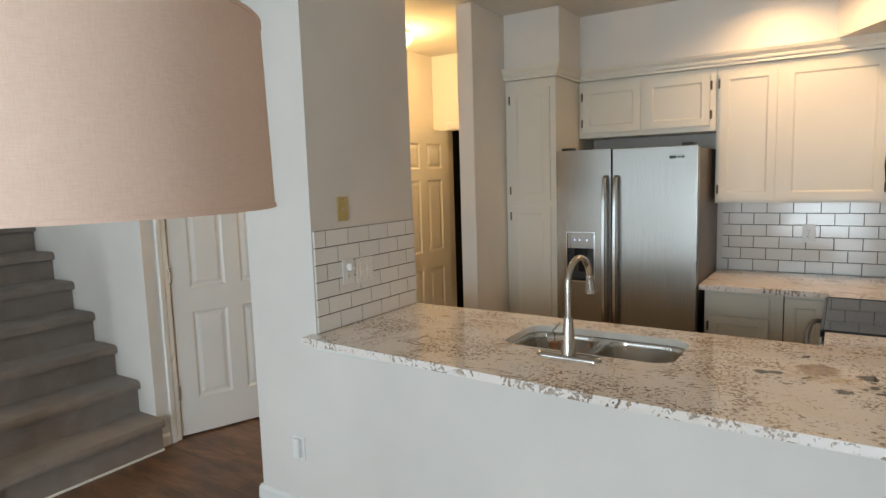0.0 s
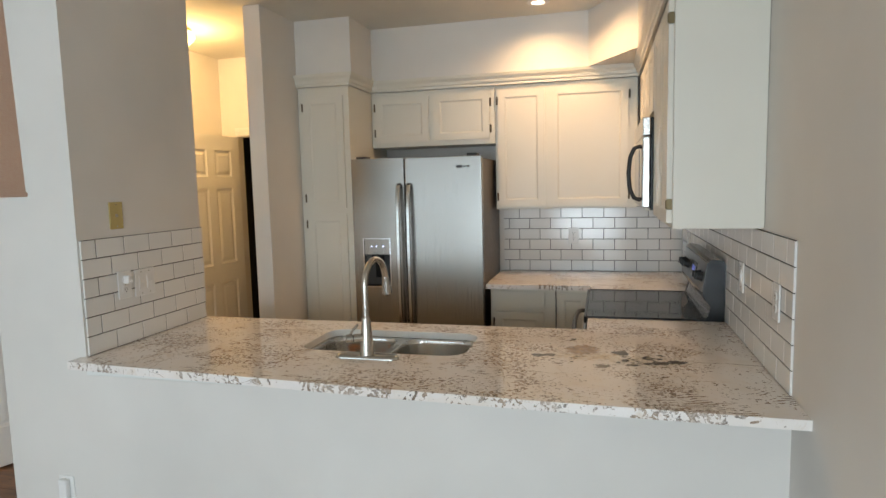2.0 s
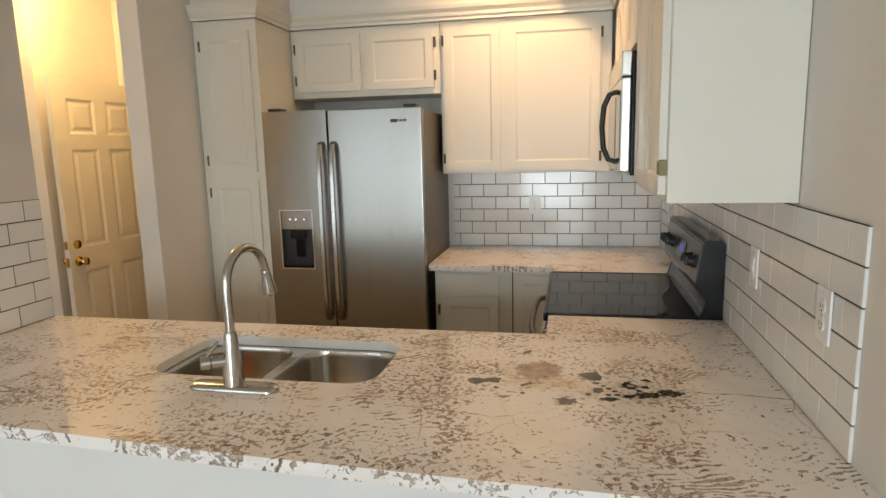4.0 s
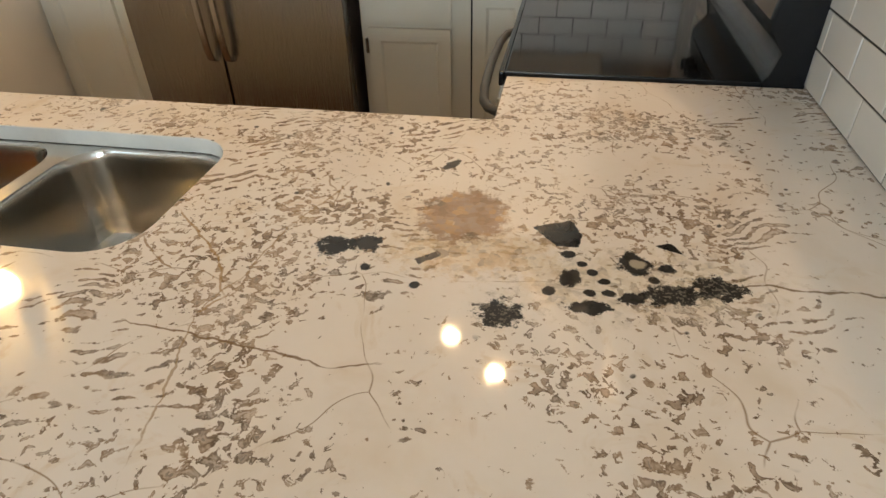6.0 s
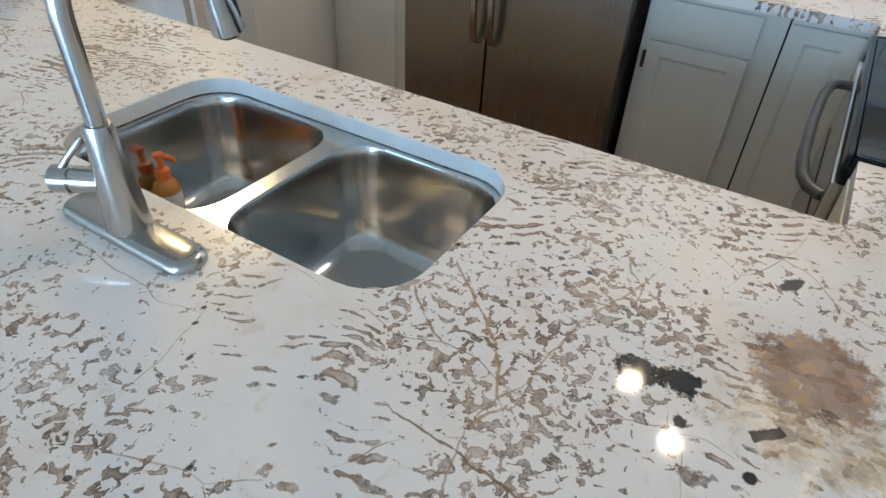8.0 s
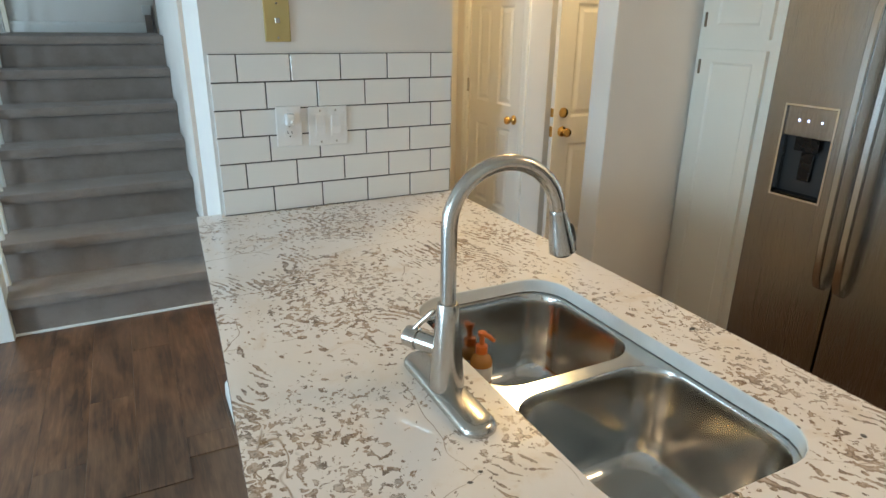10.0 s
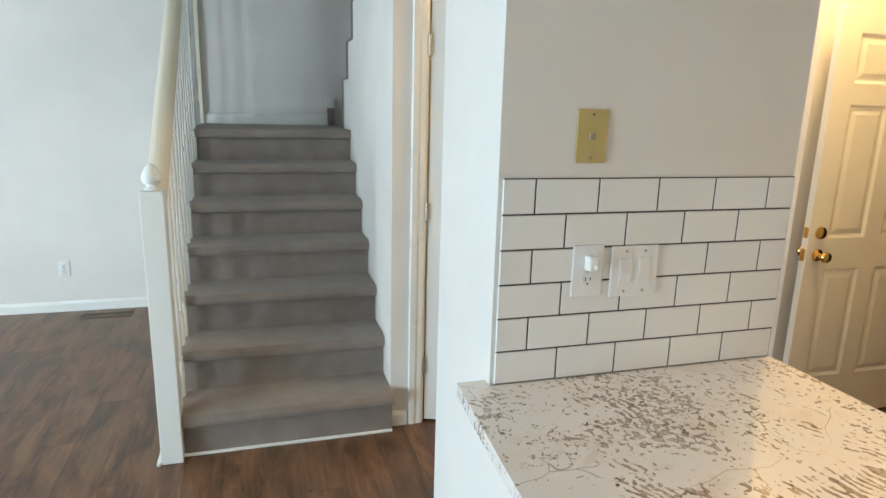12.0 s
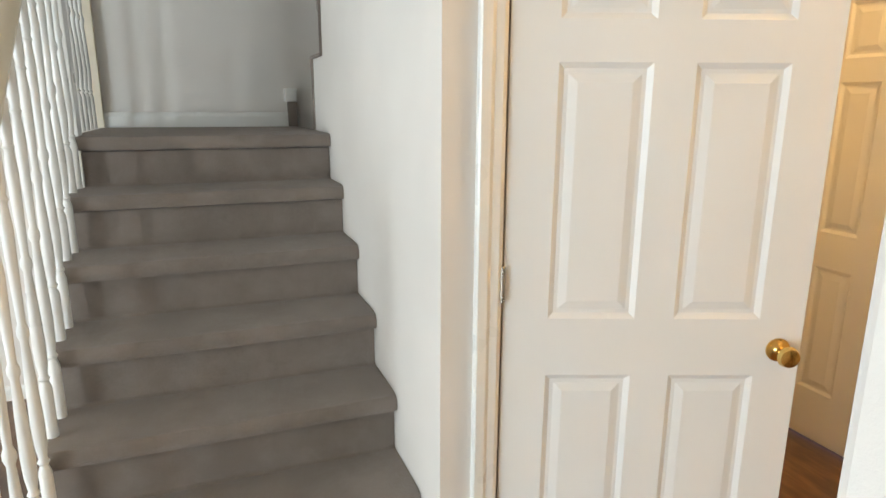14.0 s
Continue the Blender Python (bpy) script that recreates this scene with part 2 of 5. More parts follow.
ground = m.mix(m.ramp(m.noise(11, 5, 0.65, wp.outputs[0], 1.0), (0.58, 0.0), (0.68, 0.45)), ground, (0.72, 0.58, 0.44))
taupe = m.ramp(mid, (0.38, (0.31, 0.21, 0.145)), (0.5, (0.50, 0.365, 0.27)), (0.62, (0.66, 0.52, 0.41)))
col = m.mix(m.math("MULTIPLY", fill, m.ramp(m.noise(7, 2, 0.5, pos), (0.42, 0.45), (0.56, 0.88))), ground, taupe)
col = m.mix(m.math("MULTIPLY", rim, m.ramp(fine, (0.35, 0.35), (0.6, 0.85))), col, m.ramp(mid, (0.42, (0.10, 0.064, 0.040)), (0.6, (0.27, 0.165, 0.095))))
col = m.mix(m.math("MULTIPLY", core, 0.6), col, m.ramp(fine, (0.35, (0.12, 0.10, 0.088)), (0.65, (0.30, 0.26, 0.225))))
edge = m.n("TexVoronoi", Scale=3.4, feature="DISTANCE_TO_EDGE")
m.link(wp.outputs[0], edge.inputs["Vector"])
crack = m.math("MULTIPLY", m.ramp(edge.outputs["Distance"], (0.0, 1.0), (0.0034, 0.0)), m.ramp(m.noise(9, 3, 0.6, pos), (0.45, 0.0), (0.56, 0.85)))
col = m.mix(crack, col, (0.27, 0.15, 0.06))
speck = m.n("TexVoronoi", Scale=24.0, feature="F1")
m.link(wp.outputs[0], speck.inputs["Vector"])
dots = m.math("MULTIPLY", m.ramp(speck.outputs["Distance"], (0.09, 1.0), (0.13, 0.0)), m.ramp(m.noise(6, 2, 0.5, pos), (0.54, 0.0), (0.58, 1.0)))
col = m.mix(m.math("MULTIPLY", dots, 0.9), col, (0.05, 0.045, 0.04))
jag = m.n("TexNoise", Scale=62.0, Detail=5.0, Roughness=0.72)
m.link(pos, jag.inputs["Vector"])


cells = m.n("TexVoronoi", Scale=85.0, feature="F1")
m.link(pos, cells.inputs["Vector"])
facet = m.n("Mix", data_type="VECTOR")
facet.inputs["Factor"].default_value = 0.75
m.link(pos, facet.inputs["A"])
m.link(cells.outputs["Position"], facet.inputs["B"])


def bloom(x, y, rx, ry, turn, soft=0.06, rag=0.9, src=None):
    q = m.n("Mapping")
    q.vector_type = "TEXTURE"
    q.inputs["Location"].default_value = (x, y, 0.9)
    q.inputs["Rotation"].default_value = (0, 0, radians(turn))
    q.inputs["Scale"].default_value = (rx, ry, 1)
    m.link(src or pos, q.inputs["Vector"])
    ln = m.n("VectorMath", operation="LENGTH")
    m.link(q.outputs[0], ln.inputs[0])
    d = m.math("ADD", ln.outputs["Value"], m.math("MULTIPLY", m.math("SUBTRACT", jag.outputs["Fac"], 0.5), rag * 2))
    return m.math("SUBTRACT", 1.0, m.math("MULTIPLY", m.math("SUBTRACT", d, 1.0 - soft), 1.0 / (2 * soft), True), True)


wob = m.n("TexNoise", Scale=16.0, Detail=3.0, Roughness=0.6)
m.link(pos, wob.inputs["Vector"])
wobs = m.n("VectorMath", operation="SUBTRACT")
m.link(wob.outputs["Color"], wobs.inputs[0])
wobs.inputs[1].default_value = (0.5, 0.5, 0.5)
wobm = m.n("VectorMath", operation="SCALE")
m.link(wobs.outputs[0], wobm.inputs[0])
wobm.inputs["Scale"].default_value = 0.028
wavy = m.n("VectorMath", operation="ADD")
m.link(pos, wavy.inputs[0])
m.link(wobm.outputs[0], wavy.inputs[1])


def seam(points, width, strength, color):
    """A thin mineral seam through the stone along a few points."""
    global col
    for (xa, ya), (xb, yb) in zip(points, points[1:]):
        half = math.hypot(xb - xa, yb - ya) / 2
        line = bloom((xa + xb) / 2, (ya + yb) / 2, half * 1.12, width * 0.75, math.degrees(math.atan2(yb - ya, xb - xa)), 0.3, 0.9, wavy.outputs[0])
        col = m.mix(m.math("MULTIPLY", line, strength), col, color)


def gem(points, color=(0.016, 0.015, 0.016)):
    """A crystal with straight sides, corners given clockwise."""
    global col
    least = None
    for (xa, ya), (xb, yb) in zip(points, points[1:] + points[:1]):
        length = math.hypot(xb - xa, yb - ya)
        nx, ny = (yb - ya) / length, -(xb - xa) / length
        dot = m.n("VectorMath", operation="DOT_PRODUCT")
        m.link(pos, dot.inputs[0])
        dot.inputs[1].default_value = (nx, ny, 0)
        inside = m.math("SUBTRACT", dot.outputs["Value"], nx * xa + ny * ya)
        least = inside if least is None else m.math("MINIMUM", least, inside)
    least = m.math("ADD", least, m.math("MULTIPLY", m.math("SUBTRACT", jag.outputs["Fac"], 0.5), 0.012))
    col = m.mix(m.ramp(m.math("MULTIPLY", least, 100.0), (0.0, 0.0), (0.12, 0.98)), col, color)


FRAGMENT = m.noise(42, 4, 0.7, facet.outputs[1])
halo = bloom(0.690, 4.165, 0.105, 0.050, 4, 0.30, 1.5)
col = m.mix(m.math("MULTIPLY", halo, 0.72), col, m.ramp(FRAGMENT, (0.36, (0.30, 0.20, 0.10)), (0.45, (0.62, 0.44, 0.24)), (0.54, (0.84, 0.74, 0.60)), (0.64, (0.46, 0.38, 0.31))))
halo = bloom(0.90, 4.130, 0.150, 0.060, 8, 0.35, 1.6)
col = m.mix(m.math("MULTIPLY", halo, 0.5), col, m.ramp(FRAGMENT, (0.38, (0.24, 0.18, 0.12)), (0.46, (0.66, 0.55, 0.40)), (0.54, (0.86, 0.79, 0.70)), (0.64, (0.40, 0.35, 0.30))))
rust = bloom(0.662, 4.258, 0.066, 0.070, -8, 0.12, 0.8)
col = m.mix(m.math("MULTIPLY", rust, 0.9), col, m.ramp(m.noise(24, 5, 0.65, facet.outputs[1]), (0.36, (0.16, 0.10, 0.06)), (0.46, (0.33, 0.185, 0.10)), (0.54, (0.38, 0.27, 0.21)), (0.62, (0.50, 0.29, 0.13)), (0.70, (0.62, 0.46, 0.32))))
seam([(1.02, 4.142), (1.06, 4.154), (1.10, 4.147), (1.16, 4.152), (1.296, 4.135)], 0.0030, 0.85, (0.20, 0.12, 0.05))
seam([(0.305, 3.961), (0.38, 3.953), (0.467, 3.944), (0.568, 3.930), (0.611, 3.942)], 0.0022, 0.85, (0.24, 0.14, 0.07))
seam([(0.463, 4.330), (0.412, 4.183), (0.401, 4.065), (0.375, 3.985), (0.415, 3.805)], 0.0018, 0.7, (0.40, 0.26, 0.14))
seam([(0.215, 4.130), (0.255, 4.095), (0.303, 4.063)], 0.0022, 0.8, (0.33, 0.20, 0.10))
seam([(0.232, 4.202), (0.30, 4.145), (0.349, 4.095), (0.397, 4.021), (0.375, 3.985)], 0.0026, 0.75, (0.42, 0.25, 0.11))
seam([(0.400, 4.221), (0.457, 4.249), (0.453, 4.296), (0.415, 4.35)], 0.0018, 0.7, (0.36, 0.24, 0.14))
CRYSTALS = [(0.496, 4.150, 0.024, 0.022, 0, 1.6), (0.538, 4.162, 0.026, 0.021, 10, 1.5), (0.821, 4.128, 0.014, 0.019, 0, 0.9), (0.794, 4.099, 0.008, 0.009, 0, 0.4),
            (0.842, 4.074, 0.027, 0.012, 5, 1.3), (0.868, 4.105, 0.010, 0.007, 0, 0.8), (0.816, 4.180, 0.010, 0.009, 0, 0.7), (0.903, 4.173, 0.023, 0.023, 0, 0.9),
            (0.945, 4.168, 0.011, 0.010, 0, 1.1), (0.897, 4.097, 0.018, 0.012, 25, 1.3), (0.942, 4.113, 0.034, 0.018, 12, 1.9), (0.998, 4.136, 0.034, 0.022, 8, 2.0),
            (0.738, 4.047, 0.026, 0.024, 0, 1.6), (0.626, 4.084, 0.007, 0.007, 0, 0.5), (0.552, 4.110, 0.007, 0.008, 0, 0.6), (0.618, 4.412, 0.021, 0.009, 61, 1.0),
            (0.848, 4.145, 0.007, 0.007, 0, 0.5), (0.862, 4.128, 0.008, 0.006, 0, 0.5), (0.845, 4.102, 0.008, 0.007, 0, 0.5), (0.835, 4.161, 0.007, 0.006, 0, 0.5), (0.925, 4.140, 0.007, 0.007, 0, 0.5)]
for x, y, rx, ry, turn, rag in CRYSTALS:
    col = m.mix(m.math("MULTIPLY", bloom(x, y, rx, ry, turn, 0.10, 0.35 + rag * 0.75), 0.97), col, (0.016, 0.015, 0.016))
gem([(0.765, 4.240), (0.819, 4.266), (0.836, 4.230), (0.831, 4.198), (0.800, 4.196)])
gem([(0.930, 4.218), (0.955, 4.228), (0.972, 4.198)])
gem([(0.614, 4.138), (0.640, 4.163), (0.650, 4.154), (0.622, 4.127)])
col = m.mix(m.math("MULTIPLY", bloom(0.906, 4.171, 0.011, 0.010, 0, 0.15, 0.9), 0.85), col, (0.50, 0.44, 0.35))
spark = m.ramp(m.noise(240, 2, 0.5, pos), (0.54, 0.0), (0.60, 0.55))
for x, y, rx, ry in ((0.738, 4.047, 0.028, 0.026), (0.942, 4.113, 0.034, 0.018), (0.998, 4.136, 0.034, 0.022)):
    col = m.mix(m.math("MULTIPLY", bloom(x, y, rx, ry, 0, 0.3, 0.5), spark), col, (0.27, 0.24, 0.20))
m.base(col)
m.rough(m.ramp(fine, (0.3, 0.03), (0.7, 0.07)))
GRANITE = m.mat

m = Nodes("linen_shade", (0.78, 0.62, 0.54), 0.9, 0.0, 0.1)
weave = m.noise(1.0, 3, 0.6, m.place((900, 900, 60)))
weave2 = m.noise(1.0, 3, 0.6, m.place((60, 60, 700)))
m.base(m.ramp(m.math("ADD", m.math("MULTIPLY", weave, 0.5), m.math("MULTIPLY", weave2, 0.5)), (0.36, (0.90, 0.62, 0.50)), (0.64, (0.96, 0.73, 0.61))))
m.bump(weave2, 0.3, 0.001)
LINEN = m.mat


def glow(name, color, strength):
    m = Nodes(name, color, 0.4)
    m.b.inputs["Emission Color"].default_value = (*color, 1)
    m.b.inputs["Emission Strength"].default_value = strength
    return m.mat


BULB = glow("lit_bulb", (1.0, 0.84, 0.62), 14)
DOME = glow("lit_glass_dome", (1.0, 0.74, 0.38), 5)
LED = glow("blue_led", (0.55, 0.62, 1.0), 4)
DISPLAY = glow("clock_display", (0.08, 0.12, 0.45), 1.2)
m = Nodes("window_glass", (1, 1, 1), 0.02)
m.b.inputs["Transmission Weight"].default_value = 1.0
GLASS = m.mat


# ---- mesh helpers ----
def mesh_of(name, bm, material, smooth=False):
    me = bpy.data.meshes.new(name)
    bmesh.ops.recalc_face_normals(bm, faces=bm.faces)
    bm.to_mesh(me)
    bm.free()
    if material:
        me.materials.append(material)
    if smooth:
        for p in me.polygons:
            p.use_smooth = True
        me.set_sharp_from_angle(angle=radians(38))
    return me


def thing(name, place, label, category, group="", kind="", turn=0):
    ob = new(name)
    ob.empty_display_size = 0.1
    ob.matrix_basis = pose(*place, 0, 0, turn)
    return tagged(ob, label, category, group, kind)


def part(name, bm, material, parent, label="", smooth=False, at=None, kind=""):
    me = mesh_of(name, bm, material, smooth)
    ob = new(name, me)
    ob.parent = parent
    if at is not None:
        ob.matrix_basis = at
    return tagged(ob, label, "", "", kind)


def solid(name, bm, material, label, category="", group="", kind="structure", smooth=False):
    return tagged(new(name, mesh_of(name, bm, material, smooth)), label, category, group, kind)


def add_box(bm, x0, x1, y0, y1, z0, z1, bevel=0.0, seg=1):
    vs = [bm.verts.new(p) for p in itertools.product((x0, x1), (y0, y1), (z0, z1))]
    fs = [bm.faces.new([vs[i] for i in f]) for f in ((0, 1, 3, 2), (4, 6, 7, 5), (0, 4, 5, 1), (2, 3, 7, 6), (0, 2, 6, 4), (1, 5, 7, 3))]
    if bevel:
        es = list({e for f in fs for e in f.edges})
        bmesh.ops.bevel(bm, geom=es, offset=bevel, segments=seg, affect="EDGES", profile=0.6)
    return bm


def box(x0, x1, y0, y1, z0, z1, bevel=0.0, seg=1):
    return add_box(bmesh.new(), x0, x1, y0, y1, z0, z1, bevel, seg)


def add_loops(bm, loops, closed=True, cap0=True, cap1=True):
    rows = [[bm.verts.new(p) for p in loop] for loop in loops]
    n = len(rows[0])
    for a, b in zip(rows, rows[1:]):
        for i in range(n if closed else n - 1):
            j = (i + 1) % n
            bm.faces.new((a[i], a[j], b[j], b[i]))
    if closed and cap0:
        bm.faces.new(rows[0])
    if closed and cap1:
        bm.faces.new(rows[-1][::-1])
    return rows


def add_prism(bm, pts, z0, z1, plane="xy"):
    put = {"xy": lambda a, b, c: (a, b, c), "xz": lambda a, b, c: (a, c, b), "yz": lambda a, b, c: (c, a, b)}[plane]
    add_loops(bm, [[put(a, b, z0) for a, b in pts], [put(a, b, z1) for a, b in pts]])
    return bm


def add_lathe(bm, profile, at=(0, 0, 0), n=20, axis="z", caps=True):
    put = {"z": lambda r, a, h: (r * math.cos(a), r * math.sin(a), h), "y": lambda r, a, h: (r * math.cos(a), h, r * math.sin(a)),
           "x": lambda r, a, h: (h, r * math.cos(a), r * math.sin(a))}[axis]
    loops = []
    for r, h in profile:
        loops.append([tuple(c + o for c, o in zip(put(r, 2 * math.pi * i / n, h), at)) for i in range(n)])
    add_loops(bm, loops, True, caps, caps)
    return bm


def add_tube(bm, pts, radii, n=12, squash=1.0):
    pts = [Vector(p) for p in pts]
    if isinstance(radii, (int, float)):
        radii = [radii] * len(pts)
    up = None
    loops = []
    for i, p in enumerate(pts):
        d = (pts[min(i + 1, len(pts) - 1)] - pts[max(i - 1, 0)]).normalized()
        if up is None:
            up = d.orthogonal().normalized()
        up = (up - d * up.dot(d)).normalized()
        side = d.cross(up)
        loops.append([tuple(p + (up * math.cos(2 * math.pi * k / n) + side * math.sin(2 * math.pi * k / n) * squash) * radii[i]) for k in range(n)])
    add_loops(bm, loops)
    return bm


def rounded(x0, x1, y0, y1, r, n=6):
    out = []
    for cx, cy, a0 in ((x1 - r, y1 - r, 0), (x0 + r, y1 - r, 90), (x0 + r, y0 + r, 180), (x1 - r, y0 + r, 270)):
        for i in range(n + 1):
            a = radians(a0 + 90 * i / n)
            out.append((cx + r * math.cos(a), cy + r * math.sin(a)))
    return out


def add_sheet(bm, outer, holes, z, thick):
    """A flat plate with holes; its top at z."""
    faces = []
    edges = []
    for loop in (outer, *holes):
        vs = [bm.verts.new((x, y, z)) for x, y in loop]
        edges += [bm.edges.new((a, b)) for a, b in zip(vs, vs[1:] + vs[:1])]
    got = bmesh.ops.triangle_fill(bm, use_beauty=True, edges=edges)
    faces = [g for g in got["geom"] if isinstance(g, bmesh.types.BMFace)]
    for f in faces:
        if f.normal.z < 0:
            f.normal_flip()
    ext = bmesh.ops.extrude_face_region(bm, geom=faces)
    for v in (g for g in ext["geom"] if isinstance(g, bmesh.types.BMVert)):
        v.co.z -= thick
    return bm


def panelled(w, h, t, panels, slope=0.012, depth=0.006, field=0.018, both=True, x0=0.0, z0=0.0):
    """A slab w wide, h high, from y = 0 (front) to t; panels: (x0, x1, z0, z1), sunk, each with a raised field."""
    bm = bmesh.new()
    xs = sorted({0.0, w, *[p[0] for p in panels], *[p[1] for p in panels]})
    zs = sorted({0.0, h, *[p[2] for p in panels], *[p[3] for p in panels]})

    def side(y, s):
        grid = {(x, z): bm.verts.new((x, y, z)) for x in xs for z in zs}
        for xa, xb in zip(xs, xs[1:]):
            for za, zb in zip(zs, zs[1:]):
                ring = [grid[xa, za], grid[xb, za], grid[xb, zb], grid[xa, zb]]
                mx, mz = (xa + xb) / 2, (za + zb) / 2
                if any(p[0] < mx < p[1] and p[2] < mz < p[3] for p in panels):
                    steps = [(slope, depth)]
                    if field:
                        steps += [(slope + 0.010, depth), (slope + 0.010 + field, depth * 0.25)]
                    for ins, dep in steps:
                        nxt = [bm.verts.new((xa + ins if i in (0, 3) else xb - ins, y + s * dep, za + ins if i < 2 else zb - ins)) for i in range(4)]
                        for i in range(4):
                            bm.faces.new((ring[i], ring[(i + 1) % 4], nxt[(i + 1) % 4], nxt[i]))
                        ring = nxt
                bm.faces.new(ring)
        return grid

    a = side(0.0, 1)
    if both:
        b = side(t, -1)
    else:
        b = {k: bm.verts.new((k[0], t, k[1])) for k in a if k[0] in (0.0, w) or k[1] in (0.0, h)}
        bm.faces.new([b[k] for k in ((0.0, 0.0), (w, 0.0), (w, h), (0.0, h))]) if len(b) == 4 else None
    rim = [(x, zs[0]) for x in xs] + [(xs[-1], z) for z in zs[1:]] + [(x, zs[-1]) for x in xs[-2::-1]] + [(xs[0], z) for z in zs[-2:0:-1]]
    for p, q in zip(rim, rim[1:] + rim[:1]):
        bm.faces.new((a[p], a[q], b[q], b[p]))
    if not both and len(b) != 4:
        bm.faces.new([b[p] for p in rim])
    bmesh.ops.translate(bm, verts=bm.verts, vec=(x0, 0, z0))
    return bm


# ---- the large structure ----
N, S = 6.482, -2.6
solid("floor", box(-5.2, 1.45, -2.8, 8.4, -0.12, -0.006), PLANK, "dark brown wood-look laminate floor", "floor")


def wall(name, bm, label="smooth off-white painted drywall", material=None):
    return solid(name, bm, material or WALL, label, "wall")


wall("wall_east", box(1.296, 1.41, S - 0.1, N + 0.12, -0.1, CEIL))
wall("wall_north", box(-1.305, 1.296, N + 0.008, N + 0.12, -0.1, CEIL))
wall("wall_stub", box(-1.42, -1.305, 5.30, N + 0.24, -0.1, CEIL, 0.006, 2))
wall("wall_partition", add_prism(bmesh.new(), [(-1.308, 3.812), (-1.308, 4.60), (-1.743, 4.60), (-1.752, 4.596), (-1.755, 4.588), (-1.755, 3.824), (-1.752, 3.816), (-1.743, 3.812)], -0.1, CEIL))
wall("wall_half", box(-1.308, 1.296, 3.812, 3.90, -0.1, 0.884))
bm = bmesh.new()
for x0, x1, z0, z1 in ((-5.1, -4.6, -0.1, 5.3), (-2.6, -2.05, -0.1, CEIL), (-0.65, -0.25, -0.1, CEIL), (1.15, 1.41, -0.1, CEIL), (-4.6, -2.6, 2.45, 5.3), (-2.05, -0.65, 2.42, CEIL), (-0.25, 1.15, 2.42, CEIL), (-4.6, -2.6, -0.1, 0.05), (-2.05, -0.65, -0.1, 0.04), (-0.25, 1.15, -0.1, 0.04)):
    add_box(bm, x0, x1, S - 0.1, S, z0, min(z1, CEIL))
wall("wall_south", bm)
wall("wall_west", box(-5.12, -5.0, S - 0.1, 5.1, -0.1, 5.2))
# the stair wall, its top stepped with the upper flight
RISE, RUN, FOOT = 0.197, 0.232, -2.745
TREADS = [0.0, 0.207, 0.413, 0.610, 0.804, 0.995, 1.187, 1.379]
SY0, SY1 = 2.915, 3.886
steps_up = [(-4.46, 1.70), (-4.46 + RUN, 1.70), (-4.46 + RUN, 1.925), (-4.46 + 2 * RUN, 1.925), (-4.46 + 2 * RUN, 2.14), (-4.46 + 3 * RUN, 2.14),
            (-4.46 + 3 * RUN, 2.35), (-4.46 + 4 * RUN, 2.35), (-4.46 + 4 * RUN, 2.56), (-4.46 + 5 * RUN, 2.56), (-4.46 + 5 * RUN, 2.77)]
outline = [(-2.80, -0.1), (-2.80, 5.2), (-3.2, 5.2), (-3.2, 2.77)] + steps_up[::-1] + [(-4.46, -0.1)]
wall("wall_stair", add_prism(bmesh.new(), outline, SY1, SY1 + 0.105, "xz"))
UY0, UY1, UH = 4.045, 4.815, 2.04
bm = bmesh.new()
add_box(bm, -2.92, -2.80, SY1 + 0.105, UY0, -0.1, CEIL)
add_box(bm, -2.92, -2.80, UY1, 5.0, -0.1, CEIL)
add_box(bm, -2.92, -2.80, UY0, UY1, UH, CEIL)
wall("wall_closet", bm)
wall("wall_closet_return", box(-3.75, -2.92, 4.90, 5.0, -0.1, CEIL))
wall("wall_hall_west", box(-3.75, -3.65, 5.0, 5.98, -0.1, CEIL))
AX0, AX1, AY = -3.46, -2.78, 5.87
bm = bmesh.new()
add_box(bm, -3.65, AX0, AY, AY + 0.11, -0.1, CEIL)
add_box(bm, AX1, -2.50, AY, AY + 0.11, -0.1, CEIL)
add_box(bm, AX0, AX1, AY, AY + 0.11, 2.04, CEIL)
wall("wall_hall_north", bm)
wall("wall_hall_side", box(-2.61, -2.50, AY + 0.11, 6.72, -0.1, CEIL))
BX0, BX1, BY = -2.36, -1.56, 6.62
bm = bmesh.new()
add_box(bm, -2.50, BX0, BY, BY + 0.10, -0.1, CEIL)
add_box(bm, BX1, -1.42, BY, BY + 0.10, -0.1, CEIL)
add_box(bm, BX0, BX1, BY, BY + 0.10, 2.04, CEIL)
wall("wall_entry", bm)
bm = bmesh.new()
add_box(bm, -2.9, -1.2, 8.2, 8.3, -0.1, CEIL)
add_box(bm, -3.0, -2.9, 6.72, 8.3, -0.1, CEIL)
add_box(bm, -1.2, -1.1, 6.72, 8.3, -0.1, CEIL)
# the room's lack of light is put into the wall colour
wall("wall_far_room", bm, "walls of the room beyond the open door, its darkness put into their colour", DARK)
bm = bmesh.new()
add_box(bm, -5.1, -3.75, 5.0, 5.1, -0.1, 5.2)
add_box(bm, -2.80, -2.70, 2.8, 5.0, CEIL + 0.12, 5.2)
add_box(bm, -5.1, -2.70, 2.78, 2.88, CEIL + 0.12, 5.2)
wall("wall_stairwell", bm)
bm = bmesh.new()
add_box(bm, -5.1, 1.41, S - 0.1, 2.88, CEIL, CEIL + 0.12)
add_box(bm, -2.80, 1.41, 2.88, 8.3, CEIL, CEIL + 0.12)
add_box(bm, -3.75, -2.80, 4.9, 6.0, CEIL, CEIL + 0.12)
add_box(bm, -5.1, -2.7, 2.78, 5.1, 5.2, 5.3)
